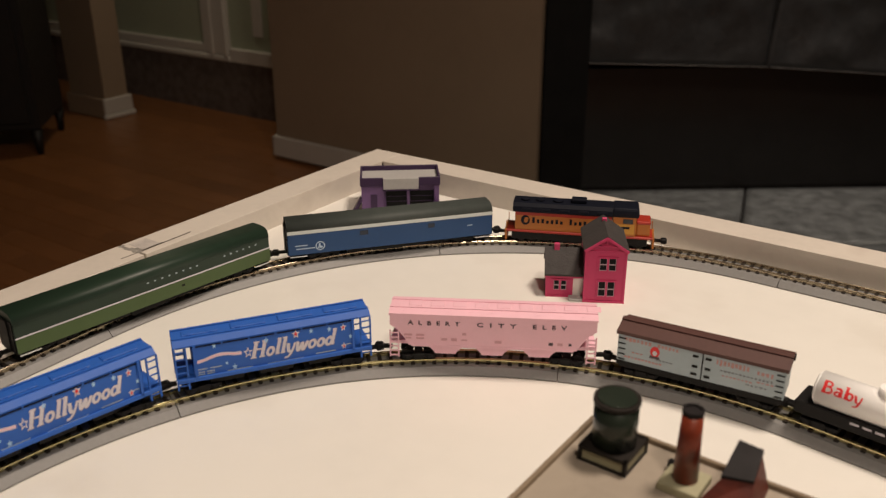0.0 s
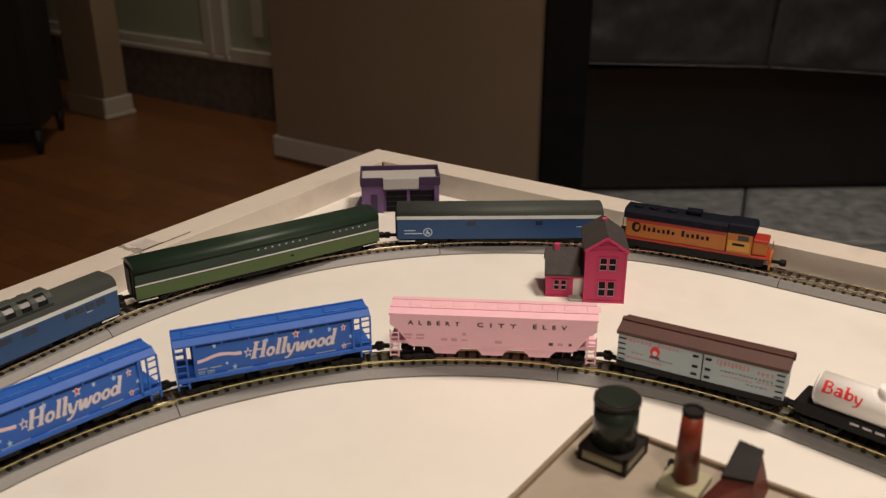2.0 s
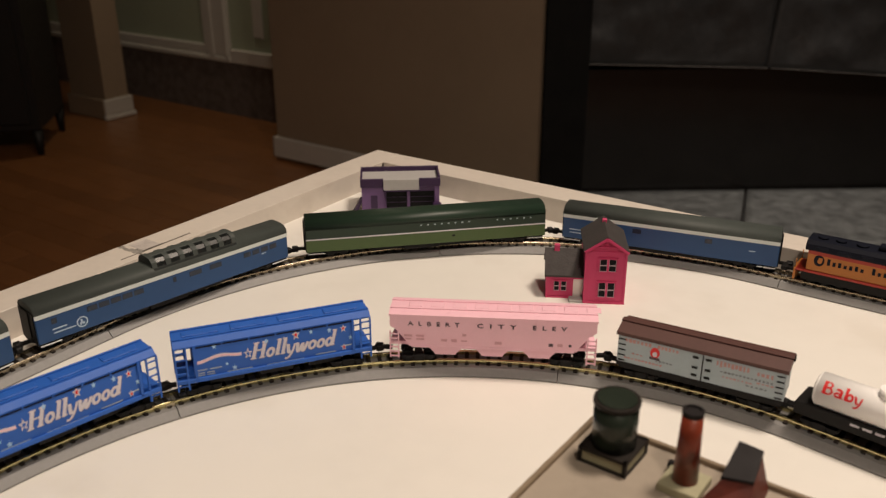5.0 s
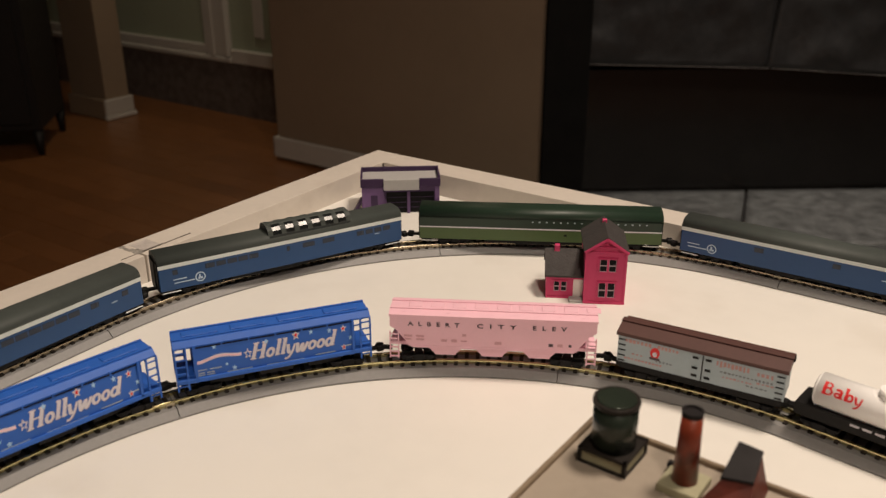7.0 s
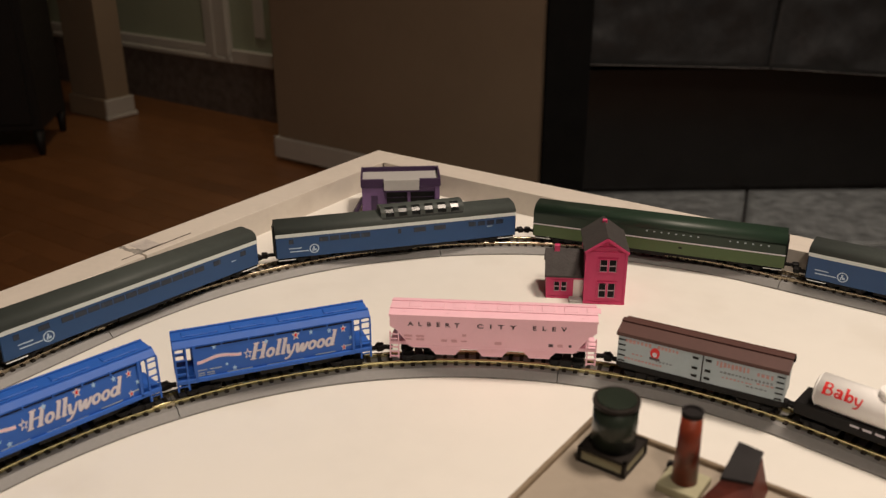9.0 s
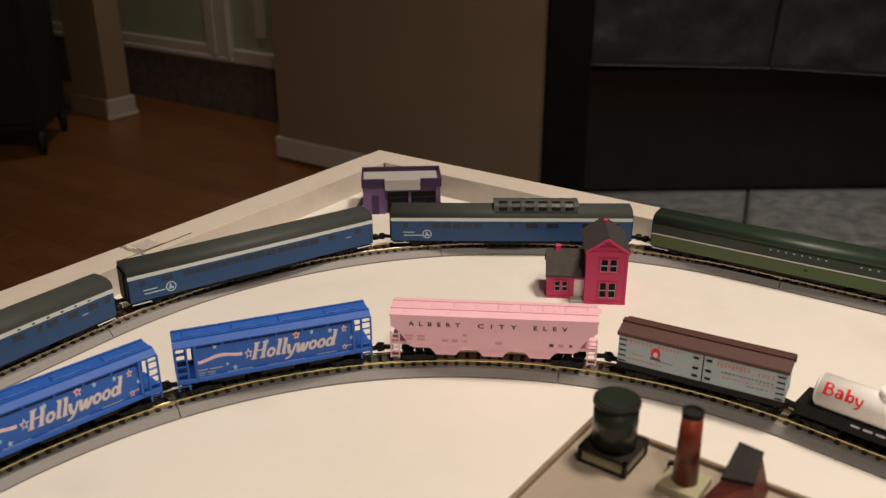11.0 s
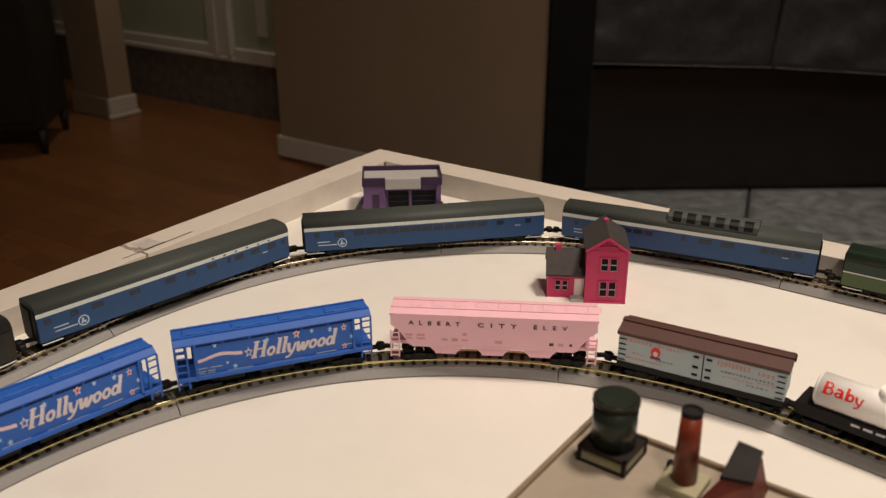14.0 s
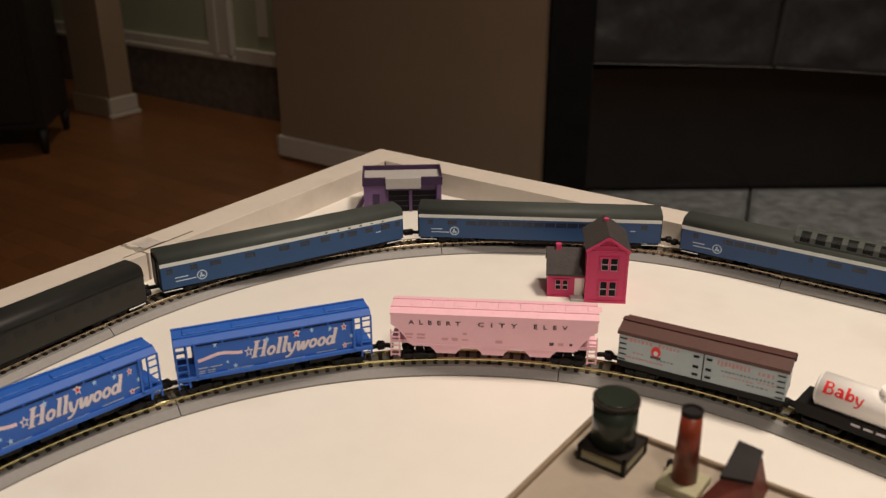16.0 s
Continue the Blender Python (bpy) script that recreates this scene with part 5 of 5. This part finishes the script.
def factory():
    z = 0.045
    a = math.degrees(math.atan2(0.2369 - 0.2796, 0.1141 - 0.0560))
    f = group_of("model_factory", pose(0.0560, 0.2796, TZ, 0, 0, a), "tan flat-roofed model factory with rooftop tank and stack", "model building")
    w, d = 0.118, 0.105                      # along the far edge, and towards the camera
    part("wall", box(0.001, w - 0.001, -d + 0.001, -0.001, 0, z - 0.0018), TERRA, f, "orange brick walls")
    part("roof", box(0.0016, w - 0.0016, -d + 0.0016, -0.0016, z - 0.0018, z - 0.0004), CONCRETE, f, "tan roof")
    for b in ((0, w, -0.0018, 0), (0, w, -d, -d + 0.0018), (0, 0.0018, -d + 0.0018, -0.0018), (w - 0.0018, w, -d + 0.0018, -0.0018)):
        part("parapet", box(*b, z - 0.004, z + 0.0016, 0.0003), PARAPET, f, "brown parapet")
    for i in range(7):
        for j in range(2):
            x = 0.008 + i * 0.0155
            model_window(f, x, 0.012 + j * 0.018, 0.008, 0.011, -d + 0.0009, "window", CARWHITE)
    # water tank on its stand
    s0, s1, t0, t1 = 0.0075, 0.0258, -0.0254, -0.0072
    stand = part("tank_stand", box(s0 + 0.0006, s1 - 0.0006, t0 + 0.0006, t1 - 0.0006, z - 0.0004, z + 0.0050), STAND_P, f, "pale panelled tank stand")
    for (x0, x1, y0, y1) in ((s0, s1, t0, t0 + 0.0012), (s0, s1, t1 - 0.0012, t1), (s0, s0 + 0.0012, t0, t1), (s1 - 0.0012, s1, t0, t1)):
        part("rail", box(x0, x1, y0, y1, z + 0.0046, z + 0.0060), STAND_F, stand, "dark stand frame")
        part("rail", box(x0, x1, y0, y1, z - 0.0003, z + 0.0007), STAND_F, stand, "dark stand frame")
    for x in (s0, s1 - 0.0014):
        for y in (t0, t1 - 0.0014):
            part("post", box(x, x + 0.0014, y, y + 0.0014, z - 0.0003, z + 0.0060), STAND_F, stand, "dark stand frame")
    part("platform", box(s0 + 0.0008, s1 - 0.0008, t0 + 0.0008, t1 - 0.0008, z + 0.0050, z + 0.0056), STAND_F, stand)
    cx, cy = (s0 + s1) / 2, (t0 + t1) / 2
    m = Matrix.Translation((cx, cy, 0))
    bm = cyl(0.0078, 0.0078, z + 0.0056, z + 0.0225, 32, None, m)
    tank = part("water_tank", bm, TANKG, f, "dark green round tank")
    cap = cyl(0.0082, 0.0082, z + 0.0222, z + 0.0238, 32, None, m)
    part("tank_lid", cap, STAND_F, tank, "dark rim band")
    part("tank_top", cyl(0.0070, 0.0068, z + 0.0238, z + 0.0242, 32, None, m), TANKG, tank, "dull green top")
    # stack on its plinth
    m = Matrix.Translation((0.0435, -0.0172, 0))
    part("plinth", box(0.0365, 0.0505, -0.0245, -0.0105, z - 0.0004, z + 0.0028, 0.0003), STAND_P, f, "pale plinth")
    st = part("smokestack", cyl(0.0043, 0.0034, z + 0.0028, z + 0.0292, 32, None, m), TERRA, f, "orange brick smokestack")
    rim = bmesh.new()
    wall_in = [[rim.verts.new(m @ Vector((r * math.cos(k * math.pi / 16), r * math.sin(k * math.pi / 16), zz))) for k in range(32)] for r, zz in ((0.0035, z + 0.0282), (0.0036, z + 0.0300), (0.0028, z + 0.0300), (0.0026, z + 0.0293))]
    for a, b in zip(wall_in, wall_in[1:]):
        for k in range(32):
            rim.faces.new((a[k], a[(k + 1) % 32], b[(k + 1) % 32], b[k]))
    # black disc over the stack's cap: the hollow's shade put into colour
    rim.faces.new(wall_in[-1])
    bmesh.ops.recalc_face_normals(rim, faces=rim.faces)
    part("stack_rim", rim, SOOT, st, "sooty black rim with a black disc for the dark hollow")
    part("flue", box(0.0352, 0.0380, -0.0125, -0.0100, z + 0.0001, z + 0.0034, 0.0004), SOOT, f)
    # brick penthouse with a sloping dark roof
    top = [Vector(p) for p in ((0.0560, -0.0192, z + 0.0098), (0.0652, -0.0162, z + 0.0098), (0.0639, -0.0046, z + 0.0138), (0.0561, -0.0048, z + 0.0146))]
    bm = bmesh.new()
    lo = [bm.verts.new((x, y, z - 0.0004)) for x, y in ((0.0495, -0.0270), (0.0685, -0.0250), (0.0672, -0.0026), (0.0540, -0.0026))]
    hi = [bm.verts.new(p) for p in top]
    for k in range(4):
        bm.faces.new((lo[k], lo[(k + 1) % 4], hi[(k + 1) % 4], hi[k]))
    bm.faces.new(hi)
    bm.faces.new(lo[::-1])
    ph = part("penthouse", bm, BRICK_D, f, "orange brick roof house")
    bm = bmesh.new()
    c = sum(top, Vector()) / 4
    a0 = [bm.verts.new(c + (p - c) * 1.06 + Vector((0, 0, 0.0002))) for p in top]
    b0 = [bm.verts.new(v.co + Vector((0, 0, 0.0011))) for v in a0]
    for k in range(4):
        bm.faces.new((a0[k], a0[(k + 1) % 4], b0[(k + 1) % 4], b0[k]))
    bm.faces.new(b0)
    bm.faces.new(a0[::-1])
    part("penthouse_roof", bm, SOOT, ph, "dark sloping roof")
    return f


house()
station()
factory()


# ---- floor strips ----
def floor_strips():
    """Oak strips along the room, with small gaps; those far out of sight stay one sheet."""
    n = 0
    meshes = {}
    rng = random.Random(4)
    rest = bmesh.new()
    for k in range(113):
        v = -3.15 + k * 0.0826
        u = -6.2 - rng.random() * 0.8
        while u < 4.2:
            ln = rng.choice((0.7, 0.9, 1.2, 1.5))
            a, b = max(u, -6.2), min(u + ln, 4.2)
            u += ln
            if b - a < 0.05:
                continue
            near = -4.6 < a and b < -0.4 and 0.75 < v < 2.6
            if near and n < 300:
                key = round(b - a, 3)
                if key not in meshes:
                    bm = box(0.0006, key - 0.0006, 0.0005, 0.0821, -0.012, 0.0, 0.0008)
                    me = bpy.data.meshes.new("floor_strip")
                    bm.to_mesh(me)
                    bm.free()
                    me.materials.append(OAK)
                    meshes[key] = me
                o = new("floor_strip", meshes[key])
                o.parent = FLOOR
                o.location = (a, v, 0)
                n += 1
            else:
                box(a + 0.0006, b - 0.0006, v + 0.0005, v + 0.0821, -0.012, 0.0, 0, rest)
    tagged(part("floor_strips", rest, OAK, FLOOR), kind="stuff")


floor_strips()


# ---- what moves ----
def motions():
    for car, s0, half in TRAIN:
        trucks = [c for c in car.children if c.name.startswith("truck")]
        rows, turns = [], {t: [] for t in trucks}
        for i in range(33):
            tm = i * 0.5
            s = s0 + SPEED * tm + 0.0016 * max(0.0, 4.0 - tm)      # a little slower over the first seconds
            m = OUT.car(s, half, RAIL_Z)
            rows.append((tm, m))
            head = m.to_euler().z
            for t in trucks:
                h = OUT.at(s + (half if t.location.x > 0 else -half))[1]
                turns[t].append((tm, Matrix.Translation(t.location) @ Matrix.Rotation((h - head + math.pi) % (2 * math.pi) - math.pi, 4, "Z")))
        walk(car, rows)
        for t in trucks:
            walk(t, turns[t])


motions()
